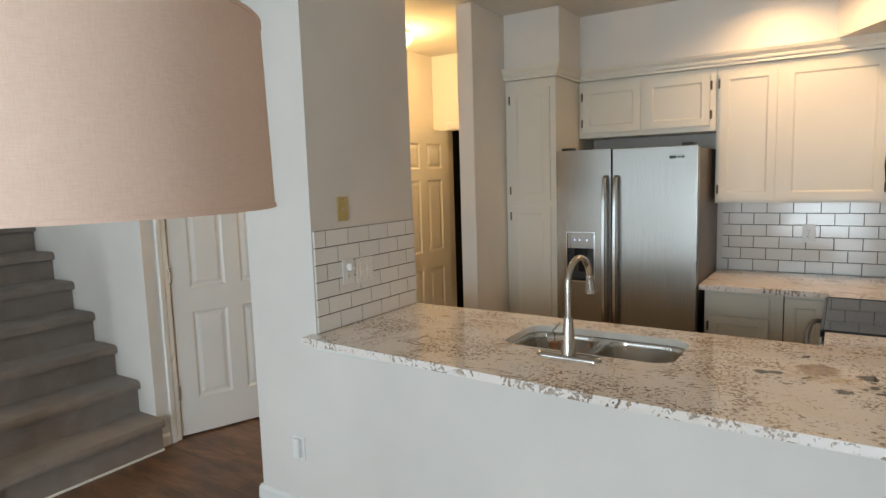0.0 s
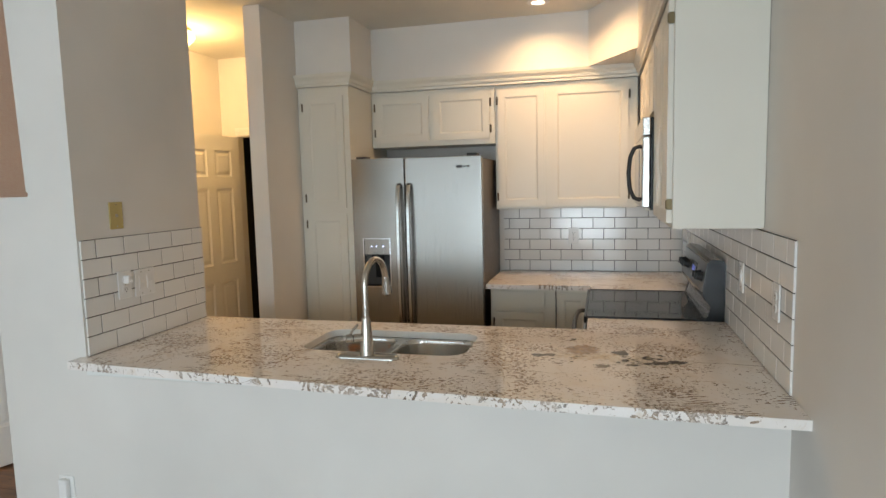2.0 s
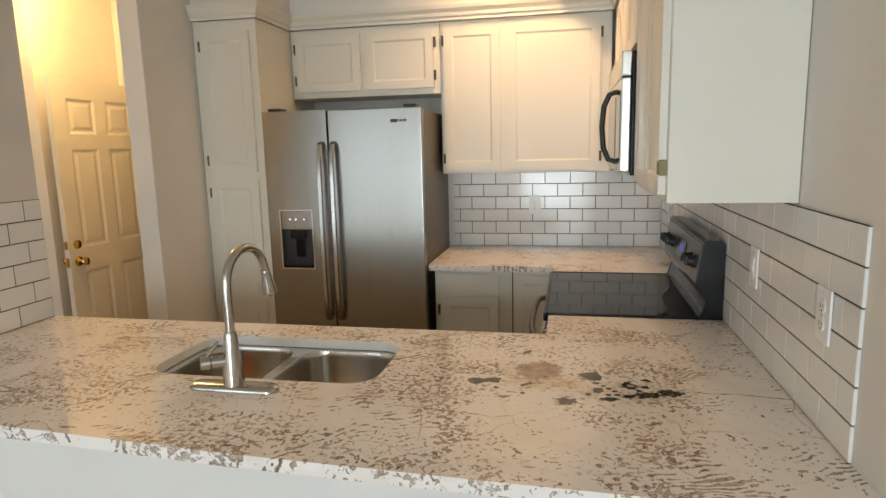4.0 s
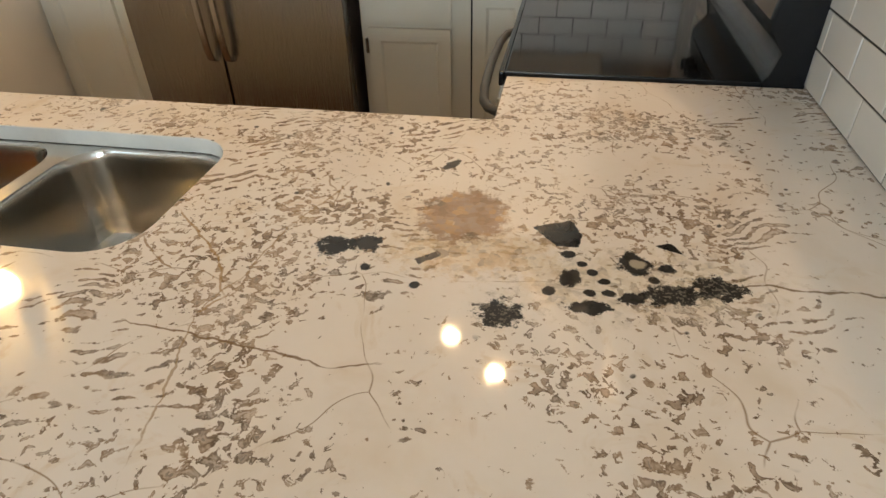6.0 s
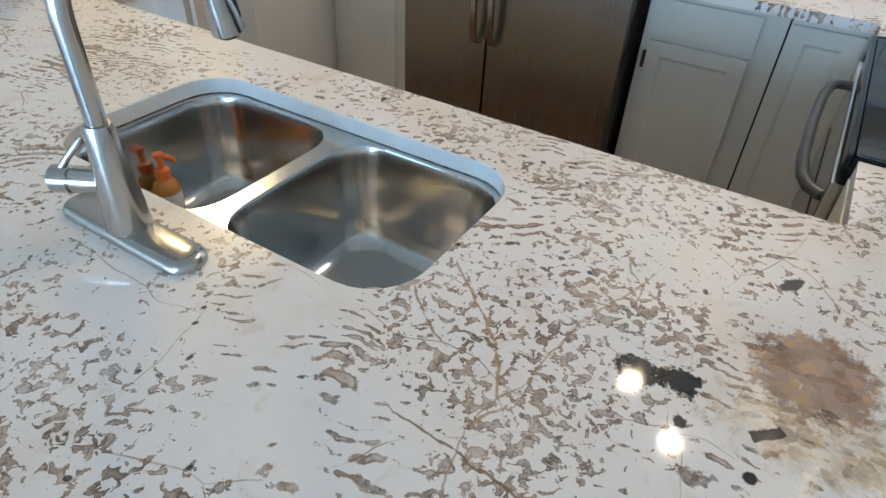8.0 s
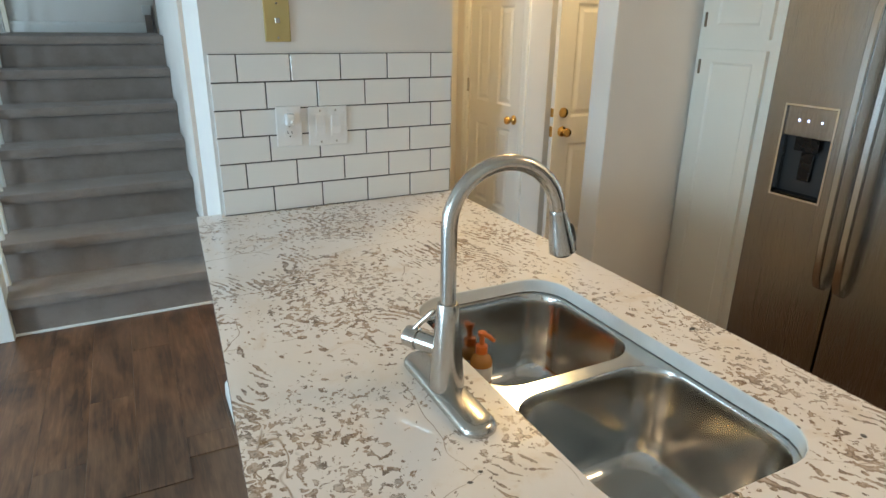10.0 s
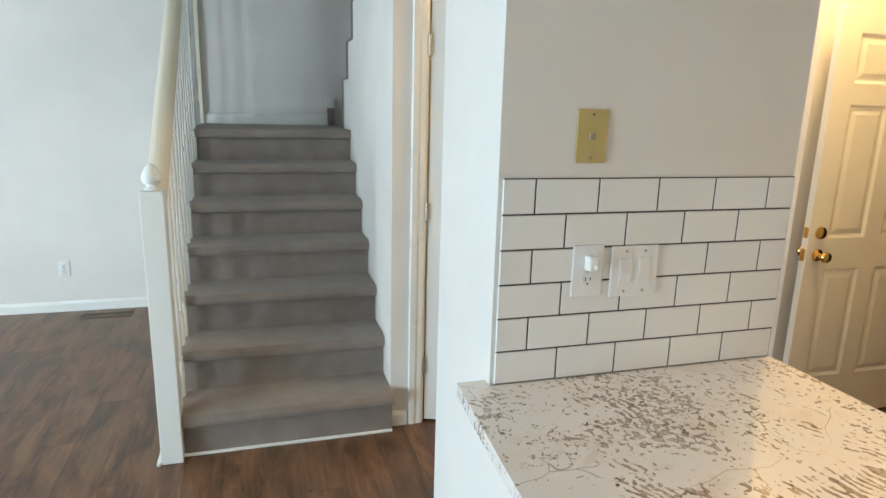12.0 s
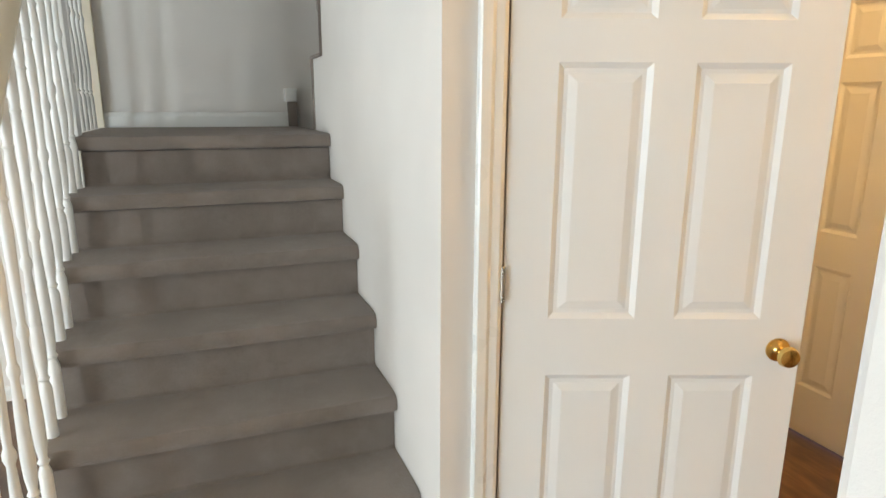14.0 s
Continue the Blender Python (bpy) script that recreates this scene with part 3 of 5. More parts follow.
solid("ceiling", bm, CEILING, "off-white painted ceiling", "ceiling")

# soffits
bm = bmesh.new()
SOFF = [(-1.304, 5.74), (-0.90, 5.74), (-0.90, 6.13), (0.64, 6.13), (0.93, 5.62), (0.93, 4.19), (1.295, 4.19), (1.295, N + 0.007), (-1.304, N + 0.007)]
add_prism(bm, SOFF, 2.345, CEIL - 0.001)
solid("soffit", bm, WALL, "boxed-in drywall soffit above the cabinets", "soffit")


def sweep(line, profile, closed=False):
    """Trim along a line in plan (its left side is out), profile: (out, z)."""
    bm = bmesh.new()
    loops = []
    for i, p in enumerate(line):
        p = Vector(p)
        a = (p - Vector(line[i - 1])).normalized() if i else None
        b = (Vector(line[i + 1]) - p).normalized() if i < len(line) - 1 else None
        na = Vector((a.y, -a.x)) if a else None
        nb = Vector((b.y, -b.x)) if b else None
        if na and nb:
            n = (na + nb).normalized()
            n = n / max(0.3, n.dot(na))
        else:
            n = na or nb
        loops.append([(p.x + n.x * o, p.y + n.y * o, z) for o, z in profile])
    add_loops(bm, loops)
    return bm


BASE = [(0.002, 0.0), (0.016, 0.0), (0.014, 0.055), (0.010, 0.066), (0.006, 0.074), (0.002, 0.076)]
for line in (((-5.0, S + 0.0), (-5.0, 2.82)), ((-5.0, 0), (-5.0, 0.01)))[:1]:
    solid("baseboard", sweep(line, BASE), TRIM, "white painted baseboard", "baseboard")
solid("baseboard", sweep([(-1.755, 4.60), (-1.755, 3.812), (1.296, 3.812)], BASE), TRIM, "white painted baseboard", "baseboard")
solid("baseboard", sweep([(-2.80, SY1 - 0.0), (-2.80, UY0 - 0.08)], BASE), TRIM, "white painted baseboard", "baseboard")
solid("baseboard", sweep([(-2.50, AY), (-2.50, 6.60)], BASE), TRIM, "white painted baseboard", "baseboard")
solid("baseboard", sweep([(-4.99, SY0), (-4.99, SY1)], [(o, z + 1.379) for o, z in BASE]), TRIM, "white painted baseboard on the stair landing", "baseboard")
CROWN = [(0.0, 2.265), (0.012, 2.265), (0.014, 2.28), (0.022, 2.288), (0.026, 2.305), (0.04, 2.325), (0.046, 2.344), (0.0, 2.344)]
solid("trim", sweep([(-1.303, 5.735), (-0.925, 5.735), (-0.925, 6.155), (0.972, 6.155), (0.972, 4.200), (1.294, 4.200)], CROWN), CABINET, "cream crown moulding along the cabinet tops", "moulding")
solid("trim", box(-1.300, 1.294, 3.796, 3.811, 0.845, 0.884, 0.003), TRIM, "white trim strip under the counter", "trim")


def casing(name, x0, x1, z1, place, turn, w=0.072, depth=0.018, sides=(True, True)):
    ob = thing(name, place, "white painted moulded door casing", "door frame", kind="structure", turn=turn)
    prof = [(0.0, 0.0), (0.0, -0.008), (0.012, -0.014), (w * 0.45, -0.012), (w * 0.6, -depth), (w - 0.004, -depth), (w, -depth + 0.004), (w, 0.0)]
    if sides[0]:
        part("jamb", add_prism(bmesh.new(), [(x0 - a, b) for a, b in prof], 0.0, z1), TRIM, ob)
    if sides[1]:
        part("jamb", add_prism(bmesh.new(), [(x1 + a, b) for a, b in prof], 0.0, z1), TRIM, ob)
    bm = add_prism(bmesh.new(), [(b, z1 + 0.001 + a) for a, b in prof], x0 - (w if sides[0] else 0), x1 + (w if sides[1] else 0), "yz")
    part("head", bm, TRIM, ob)
    return ob


SIX = lambda w: [(xa, xb, za, zb) for za, zb in ((1.68, 1.90), (0.955, 1.585), (0.23, 0.80)) for xa, xb in ((0.115, w / 2 - 0.05), (w / 2 + 0.05, w - 0.115))]


def door_leaf(name, w, place, turn, label, knob_x, metal, knob_label, bolt=False, hinges=True, mirror=False):
    """Local: x across, front at y = 0 facing -y, hinge edge at x = 0."""
    ob = thing(name, place, label, "door", kind="structure", turn=turn)
    part("leaf", panelled(w, 2.02, 0.035, SIX(w), 0.014, 0.008, 0.022), DOORPAINT, ob, at=pose(0, 0, 0.012))
    for s, y in ((-1, 0.0), (1, 0.035)):
        bm = bmesh.new()
        add_lathe(bm, [(0.0, y + s * 0.001), (0.031, y + s * 0.001), (0.031, y + s * 0.006), (0.016, y + s * 0.010), (0.011, y + s * 0.016), (0.011, y + s * 0.034), (0.022, y + s * 0.040), (0.028, y + s * 0.052), (0.024, y + s * 0.064), (0.010, y + s * 0.068), (0, y + s * 0.068)], (knob_x, 0, 0.885), 20, "y")
        part("door_knob", bm, metal, ob, knob_label, True)
        if bolt:
            bm = bmesh.new()
            add_lathe(bm, [(0.0, y + s * 0.001), (0.030, y + s * 0.001), (0.028, y + s * 0.012), (0.018, y + s * 0.016), (0.0, y + s * 0.016)], (knob_x, 0, 0.995), 20, "y")
            part("deadbolt", bm, metal, ob, "polished brass deadbolt", True)
    if bolt:
        part("latch_plate", box(w, w + 0.003, 0.005, 0.03, 0.855, 0.915), metal, ob)
        part("latch_plate", box(w, w + 0.003, 0.005, 0.03, 0.97, 1.02), metal, ob)
    if hinges:
        for z in (0.30, 1.06, 1.80):
            bm = bmesh.new()
            add_lathe(bm, [(0.0, z - 0.045), (0.0075, z - 0.045), (0.0075, z + 0.045), (0.004, z + 0.049), (0.0, z + 0.049)], (-0.004, -0.012, 0), 12)
            add_box(bm, -0.002, 0.0, 0.0, 0.03, z - 0.044, z + 0.044)
            part("hinge", bm, NICKEL if metal != BRONZE else BRONZE, ob, "", True)
    return ob


# closet door under the stairs, ajar
casing("door_frame_1", UY0, UY1, UH, (-2.80, 0, 0), 90)
ang = math.degrees(math.atan2(0.71, 0.27))
door_leaf("door_1", 0.775, (-2.803, UY0 + 0.012, 0), ang, "white six-panel closet door standing ajar beside the stairs", 0.715, BRASS, "polished brass knob")
solid("door_jamb_1", box(-2.92, -2.802, UY0 - 0.001, UY0 + 0.006, 0, UH), TRIM, "white door jamb", "door frame")
solid("closet_inside", add_box(box(-3.7, -3.68, 4.02, 4.89, 0, CEIL), -3.68, -2.92, 4.011, 4.02, 0, CEIL), WALL, "plain wall inside the closet", "wall")
# hall doors
casing("door_frame_2", AX0, AX1, 2.04, (0, AY, 0), 0)
door_leaf("door_2", AX1 - AX0 - 0.006, (AX0 + 0.003, AY + 0.006, 0), 0, "closed cream six-panel door with a brass knob at the end of the hall", AX1 - AX0 - 0.07, BRASS, "polished brass knob")
casing("door_frame_3", BX0, BX1, 2.04, (0, BY, 0), 0, sides=(False, True))
door_leaf("door_3", 0.775, (BX0 - 0.012, BY - 0.015, 0), -91.5, "cream six-panel entry door standing wide open into the hall", 0.71, BRASS, "polished brass knob", True, False)


# windows behind the walk
def window(name, x0, x1, z0, z1):
    ob = thing(name, ((x0 + x1) / 2, S, z0), "white-framed window", "window", kind="structure")
    w, h = (x1 - x0) / 2, z1 - z0
    bm = bmesh.new()
    for a, b, c, d in ((-w, -w + 0.05, 0, h), (w - 0.05, w, 0, h), (-w + 0.05, w - 0.05, 0, 0.05), (-w + 0.05, w - 0.05, h - 0.05, h), (-0.02, 0.02, 0.05, h - 0.05)):
        add_box(bm, a, b, -0.07, -0.03, c, d)
    part("window_frame", bm, TRIM, ob)
    pane = part("pane", box(-w + 0.05, w - 0.05, -0.052, -0.048, 0.05, h - 0.05), GLASS, ob)
    pane.visible_shadow = False


window("window_1", -4.6, -2.6, 0.05, 2.45)
window("window_3", -2.05, -0.65, 0.04, 2.42)
window("window_2", -0.25, 1.15, 0.04, 2.42)
solid("backdrop", box(-60, 60, -30.3, -30, -3, 4.5), plain("hedge_green", (0.05, 0.085, 0.035), 0.9, vary=0.4, scale=1.5), "distant dark green hedge", "hedge")
solid("ground", add_box(box(-60, 60, -60, S - 0.12, -0.3, -0.13), -60, 60, -59, -40, -0.31, -0.30), plain("lawn_green", (0.07, 0.11, 0.04), 0.9, vary=0.3, scale=3), "lawn outside", "lawn")

# ---- kitchen: cabinets ----
def cabinet_door(name, w, h, parent, at, label="", hinge=None, recess=True):
    """Front facing -y at y = -0.019, its back at y = 0, lower left corner at the origin."""
    f = 0.048
    ob = part(name, panelled(w, h, 0.019, [(f, w - f, f, h - f)] if recess else [], 0.010, 0.006, 0.0, False), CABINET, parent, label, at=at @ pose(0, -0.019, 0))
    if hinge is not None:
        x, metal, zs = hinge
        for z in zs:
            g, e = (0.0035, 0.020) if metal is OLDBRASS else (0.006, 0.028)
            bm = box(x - g, x + g, -0.019, -0.0, z - e, z + e, 0.001)
            add_lathe(bm, [(0, z - e + 0.004), (0.004, z - e + 0.004), (0.004, z + e - 0.004), (0, z + e - 0.004)], (x, -0.020, 0), 8)
            part("hinge", bm, metal, parent, at=at)
    return ob


def cabinet(name, place, turn, w, d, z0, z1, doors, label, drawers=(), metal=BRONZE, toe=False, face=0.0):
    """Local: front of the body at y = 0 facing -y, the body runs to y = d."""
    ob = thing(name, (*place, z0), label, "cabinet", "kitchen cabinets", turn=turn)
    h = z1 - z0
    bm = box(0.0, w, 0.0, d, 0.09 if toe else 0.0, h, 0.0015)
    if toe:
        add_box(bm, 0.0, w, 0.06, d, 0.0, 0.09)
    part("body", bm, CABINET, ob)
    for x0, x1, a, b, side in doors:
        hx = {"l": -0.007, "r": x1 - x0 + 0.007}.get(side)
        hz = None if hx is None else (hx, metal, (0.07, b - a - 0.07) if b - a > 0.25 else (0.05,))
        cabinet_door("door", x1 - x0, b - a, ob, pose(x0, 0, a), hinge=hz)
    for x0, x1, a, b in drawers:
        bm = panelled(x1 - x0, b - a, 0.019, [], both=False)
        bmesh.ops.bevel(bm, geom=[e for e in bm.edges if all(v.co.y < 0.001 for v in e.verts)], offset=0.004, segments=2, affect="EDGES")
        part("drawer_front", bm, CABINET, ob, at=pose(x0, -0.019, a))
    return ob


PANTRY = "tall cream painted pantry cabinet with two panelled doors beside the fridge"
cabinet("pantry_cabinet", (-1.303, 5.745), 0, 0.375, 0.735, 0.0, 2.264, [(0.045, 0.335, 1.44, 2.20, "l"), (0.045, 0.335, 0.12, 1.40, "l")], PANTRY)
cabinet("fridge_cabinet", (-0.925, 6.17), 0, 0.922, 0.31, 1.865, 2.264, [(0.035, 0.44, 0.035, 0.36, "l"), (0.475, 0.885, 0.035, 0.36, "r")], "cream painted cabinet with two panelled doors above the fridge")
cabinet("wall_cabinet", (0.0, 6.17), 0, 0.96, 0.31, 1.397, 2.264, [(0.022, 0.345, 0.02, 0.83, "l"), (0.385, 0.90, 0.02, 0.83, "r")], "cream painted wall cabinet with two panelled doors above the tiled counter")
cabinet("wall_cabinet", (0.985, 4.885), -90, 0.685, 0.309, 1.400, 2.264, [(0.03, 0.335, 0.02, 0.83, None), (0.350, 0.655, 0.02, 0.83, "r")], "cream painted wall cabinet whose side panel faces the room", metal=OLDBRASS)
cabinet("wall_cabinet", (0.985, 5.655), -90, 0.768, 0.309, 1.885, 2.264, [(0.03, 0.375, 0.02, 0.345, None), (0.393, 0.738, 0.02, 0.345, None)], "short cream painted cabinet above the microwave")
cabinet("wall_cabinet", (0.985, 6.168), -90, 0.511, 0.309, 1.400, 2.264, [(0.20, 0.49, 0.02, 0.83, None)], "cream painted corner wall cabinet behind the microwave")
ob = cabinet("base_cabinet", (0.006, 5.845), 0, 0.655, 0.63, 0.0, 0.882, [(0.03, 0.355, 0.12, 0.725, "l"), (0.442, 0.645, 0.12, 0.86, None)],
        "cream painted base cabinet with a drawer under the back counter", [(0.03, 0.355, 0.75, 0.86)], toe=True)
# no real gap here: a dark strip on the body draws its shade
part("reveal", box(0.431, 0.437, -0.003, -0.0005, 0.10, 0.872), DARK, ob, "dark strip drawn for the shade in the gap between the cabinet fronts")
ob = thing("sink_base_cabinet", (-1.30, 3.902, 0.0), "cream painted base cabinets under the sink counter", "cabinet", "kitchen cabinets")
bm = box(0.0, 0.72, 0.0, 0.62, 0.09, 0.882)
add_box(bm, 1.58, 1.95, 0.0, 0.62, 0.09, 0.882)
add_box(bm, 0.72, 1.58, 0.58, 0.62, 0.09, 0.882)
add_box(bm, 0.0, 1.95, 0.0, 0.55, 0.0, 0.09)
part("body", bm, CABINET, ob)
for i in range(4):
    cabinet_door("door", 0.44, 0.72, ob, pose(0.47 + i * 0.475, 0.62, 0.12, 0, 0, 180))
ob = thing("corner_base_cabinet", (0.665, 3.902, 0.0), "cream painted corner base cabinet beside the range", "cabinet", "kitchen cabinets")
part("body", box(0.0, 0.628, 0.0, 0.94, 0.0, 0.882), CABINET, ob)
ob = thing("blind_base_cabinet", (0.672, 5.66, 0.0), "blind corner base cabinet behind the range", "cabinet", "kitchen cabinets")
part("body", box(0.0, 0.62, 0.0, 0.81, 0.0, 0.882), CABINET, ob)

# ---- counters ----
CT = 0.915
outer = [(-1.335, 3.742), (-1.0, 3.722), (-0.5, 3.695), (0.0, 3.662), (0.6, 3.640), (1.2, 3.626), (1.296, 3.626), (1.296, 4.846), (0.667, 4.846), (0.667, 4.612), (0.66, 4.605), (-1.302, 4.605), (-1.302, 3.812), (-1.335, 3.812)]
cx0, cx1, cy0, cy1 = -0.500, 0.212, 4.078, 4.448
hole = rounded(cx0, cx1, cy0, cy1, 0.085)
ob = thing("sink_counter", (0, 0, 0), "polished cream granite counter with taupe flakes and black crystals", "countertop")
bm = add_sheet(bmesh.new(), outer, [hole], CT, 0.031)
part("slab", bm, GRANITE, ob)
bm = bmesh.new()
add_loops(bm, [[(x, y, z) for x, y in rounded(cx0 + a, cx1 - a, cy0 + a, cy1 - a, 0.084)] for a, z in ((0.0, 0.8845), (0.0015, 0.8845), (0.0015, CT - 0.002), (0.0, CT - 0.0003))], True, False, False)
# the pale, flakeless colour carries the window's reflection on the cut edge
part("cutout_edge", bm, plain("window_sheen_edge", (0.80, 0.79, 0.75), 0.12, vary=0.05, scale=18), ob, "polished stone edge around the sink, its window reflection put into a pale colour", True)
outer = [(-0.018, 5.795), (0.662, 5.795), (0.662, 5.648), (1.296, 5.648), (1.296, N), (-0.018, N)]
ob = thing("back_counter", (0, 0, 0), "polished cream granite counter along the tiled back wall", "countertop")
part("slab", add_sheet(bmesh.new(), outer, [], CT, 0.031), GRANITE, ob)

# ---- sink ----
sink = thing("kitchen_sink", (0, 0, 0), "undermounted double-bowl stainless steel sink", "sink")
bowls = [rounded(-0.487, -0.160, 4.090, 4.436, 0.075), rounded(-0.128, 0.199, 4.090, 4.436, 0.075)]
part("rim", add_sheet(bmesh.new(), rounded(cx0 - 0.025, cx1 + 0.02, cy0 - 0.018, cy1 + 0.018, 0.09), bowls, 0.8825, 0.002), SINK, sink, smooth=True)
for x0, x1 in ((-0.487, -0.160), (-0.128, 0.199)):
    bm = bmesh.new()
    loops = []
    for k, (ins, z, r) in enumerate([(0.0, 0.8826, 0.075), (0.002, 0.878, 0.075), (0.004, 0.86, 0.075), (0.012, 0.74, 0.07), (0.018, 0.71, 0.068), (0.030, 0.692, 0.062), (0.05, 0.684, 0.05), (0.10, 0.681, 0.045), (0.128, 0.678, 0.03)]):
        loops.append([(x, y, z) for x, y in rounded(x0 + ins, x1 - ins, 4.090 + ins, 4.436 - ins, r)])
    add_loops(bm, loops, True, False, True)
    bowl = part("bowl", bm, SINK, sink, smooth=True)
    bm = bmesh.new()
    add_lathe(bm, [(0.0, 0.001), (0.042, 0.001), (0.045, 0.004), (0.040, 0.006), (0.030, 0.003), (0.0, 0.0025)], ((x0 + x1) / 2, 4.27, 0.679), 24)
    part("drain", bm, CHROME, bowl, "chrome basket drain", True)

# ---- faucet ----
FX, FY = -0.154, 4.0
faucet = thing("faucet", (FX, FY, CT + 0.0002), "brushed nickel gooseneck faucet with a pull-down spray head and side lever", "faucet")
bm = bmesh.new()
loops = [[(x, y, z) for x, y in rounded(-0.130 + i, 0.130 - i, -0.030 + i, 0.030 - i, 0.029 - i)] for i, z in ((0.0, 0.0), (0.0, 0.006), (0.004, 0.012), (0.011, 0.016))]
add_loops(bm, loops)
part("base_plate", bm, FAUCET, faucet, smooth=True)
bm = bmesh.new()
add_lathe(bm, [(0.029, 0.014), (0.028, 0.03), (0.024, 0.08), (0.0195, 0.13), (0.017, 0.158), (0.0155, 0.162), (0.0, 0.163)], (0, 0, 0), 24)
part("body", bm, FAUCET, faucet, smooth=True)
pts = [(0, 0, 0.16), (0, 0, 0.20), (0, 0, 0.245)]
R = 0.092
hx, hy = 0.10, 0.995
for i in range(15):
    a = radians(180 - i * 12.4)
    s = R + R * math.cos(a)
    pts.append((hx * s, hy * s, 0.285 + R * math.sin(a)))
neck = bmesh.new()
add_tube(neck, pts, 0.0125, 16)
part("spout", neck, FAUCET, faucet, smooth=True)
e = Vector(pts[-1])
d = (Vector(pts[-1]) - Vector(pts[-2])).normalized()
bm = bmesh.new()
add_tube(bm, [e, e + d * 0.004, e + d * 0.006, e + d * 0.025, e + d * 0.05, e + d * 0.072, e + d * 0.075], [0.0135, 0.0145, 0.0145, 0.0165, 0.0205, 0.0225, 0.019], 18)
head = part("spray_head", bm, FAUCET, faucet, smooth=True)
q = e + d * 0.045 + Vector((hx, hy, 0)) * 0.0205
bm = bmesh.new()
add_tube(bm, [q - d * 0.018, q - d * 0.010, q + d * 0.010, q + d * 0.018], [0.003, 0.006, 0.006, 0.003], 10)
part("spray_button", bm, BLACKMATTE, head, "black spray button", True)
bm = bmesh.new()
add_tube(bm, [e + d * 0.0755, e + d * 0.079], [0.015, 0.014], 16)
part("nozzle", bm, BLACKMATTE, head, "", True)
lv = Vector((-0.86, -0.50, 0)).normalized()
bm = bmesh.new()
add_tube(bm, [lv * 0.012 + Vector((0, 0, 0.082)), lv * 0.052 + Vector((0, 0, 0.082)), lv * 0.054 + Vector((0, 0, 0.082)), lv * 0.056 + Vector((0, 0, 0.082)), lv * 0.078 + Vector((0, 0, 0.082)), lv * 0.082 + Vector((0, 0, 0.082))], [0.017, 0.017, 0.014, 0.018, 0.018, 0.013], 18)
part("valve", bm, FAUCET, faucet, smooth=True)
b0 = lv * 0.067 + Vector((0, 0, 0.094))
bm = bmesh.new()
add_tube(bm, [b0, b0 + Vector((0.008, 0.010, 0.016)), b0 + Vector((0.022, 0.022, 0.036)), b0 + Vector((0.026, 0.026, 0.043))], [0.005, 0.0045, 0.0055, 0.003], 10)
part("lever", bm, FAUCET, faucet, smooth=True)

# ---- soap bottle ----
ob = thing("soap_bottle", (-0.452, 4.245, 0.6945), "small amber soap bottle with an orange pump in the sink", "soap dispenser")
bm = bmesh.new()
add_lathe(bm, [(0.024, 0.0), (0.026, 0.004), (0.026, 0.062), (0.020, 0.074), (0.011, 0.080), (0.011, 0.086)], (0, 0, 0), 20)
part("bottle", bm, AMBER, ob, smooth=True)
bm = bmesh.new()
add_lathe(bm, [(0.0265, 0.015), (0.0265, 0.052)], (0, 0, 0), 20, caps=False)
part("label", bm, LABEL, ob, "plain pale label", True)
bm = bmesh.new()
add_lathe(bm, [(0.014, 0.082), (0.014, 0.100), (0.006, 0.104), (0.006, 0.124), (0.010, 0.126), (0.010, 0.134), (0.0, 0.135)], (0, 0, 0), 16)
add_tube(bm, [(0, 0, 0.130), (0.02, 0.006, 0.131), (0.036, 0.010, 0.126)], [0.006, 0.0055, 0.004], 10)
part("pump", bm, ORANGE, ob, "orange plastic pump", True)

# ---- fridge ----
FR0, FR1, FY0 = -0.926, -0.024, 5.742
fr = thing("refrigerator", (FR0, FY0, 0.0), "stainless steel side-by-side refrigerator with an ice and water dispenser", "refrigerator")
FW = FR1 - FR0
part("case", box(0.006, FW - 0.006, 0.062, 0.725, 0.02, 1.752, 0.004, 2), CASE, fr, "dark gray-brown metal case")
SPLIT = 0.377
dx0, dx1, dz0, dz1 = 0.070, 0.262, 0.895, 1.225
bm = bmesh.new()
for a, b, c, d2 in ((0.0, dx0, 0.03, 1.768), (dx1, SPLIT - 0.004, 0.03, 1.768), (dx0, dx1, 0.03, dz0), (dx0, dx1, dz1, 1.768)):
    add_box(bm, a, b, 0.0, 0.058, c, d2)
bmesh.ops.remove_doubles(bm, verts=bm.verts, dist=0.0001)
dead = [f for f in bm.faces if abs(f.normal.y) < 0.5 and any(abs(f.calc_center_median().x - x) < 0.001 and not (dz0 < f.calc_center_median().z < dz1) for x in (dx0, dx1))]
bmesh.ops.delete(bm, geom=dead, context="FACES_ONLY")
part("freezer_door", bm, STEEL, fr, "brushed stainless freezer door")
part("fridge_door", box(SPLIT + 0.004, FW, 0.0, 0.058, 0.03, 1.768, 0.006, 3), STEEL, fr, "brushed stainless fridge door")
bm = add_box(bmesh.new(), dx0, dx1, 0.045, 0.056, dz0, dz1)
disp = part("dispenser", bm, BLACKMATTE, fr, "recessed ice and water dispenser")
bm = box(dx0 + 0.003, dx1 - 0.003, 0.004, 0.045, 1.115, dz1 - 0.003, 0.003)
part("control_panel", bm, STEEL, disp)
bm = bmesh.new()
for a, b, c, d2 in ((dx0 - 0.004, dx0 + 0.003, dz0 - 0.004, dz1 + 0.004), (dx1 - 0.003, dx1 + 0.004, dz0 - 0.004, dz1 + 0.004), (dx0 + 0.003, dx1 - 0.003, dz0 - 0.004, dz0 + 0.003), (dx0 + 0.003, dx1 - 0.003, dz1 - 0.003, dz1 + 0.004)):
    add_box(bm, a, b, -0.003, 0.02, c, d2)
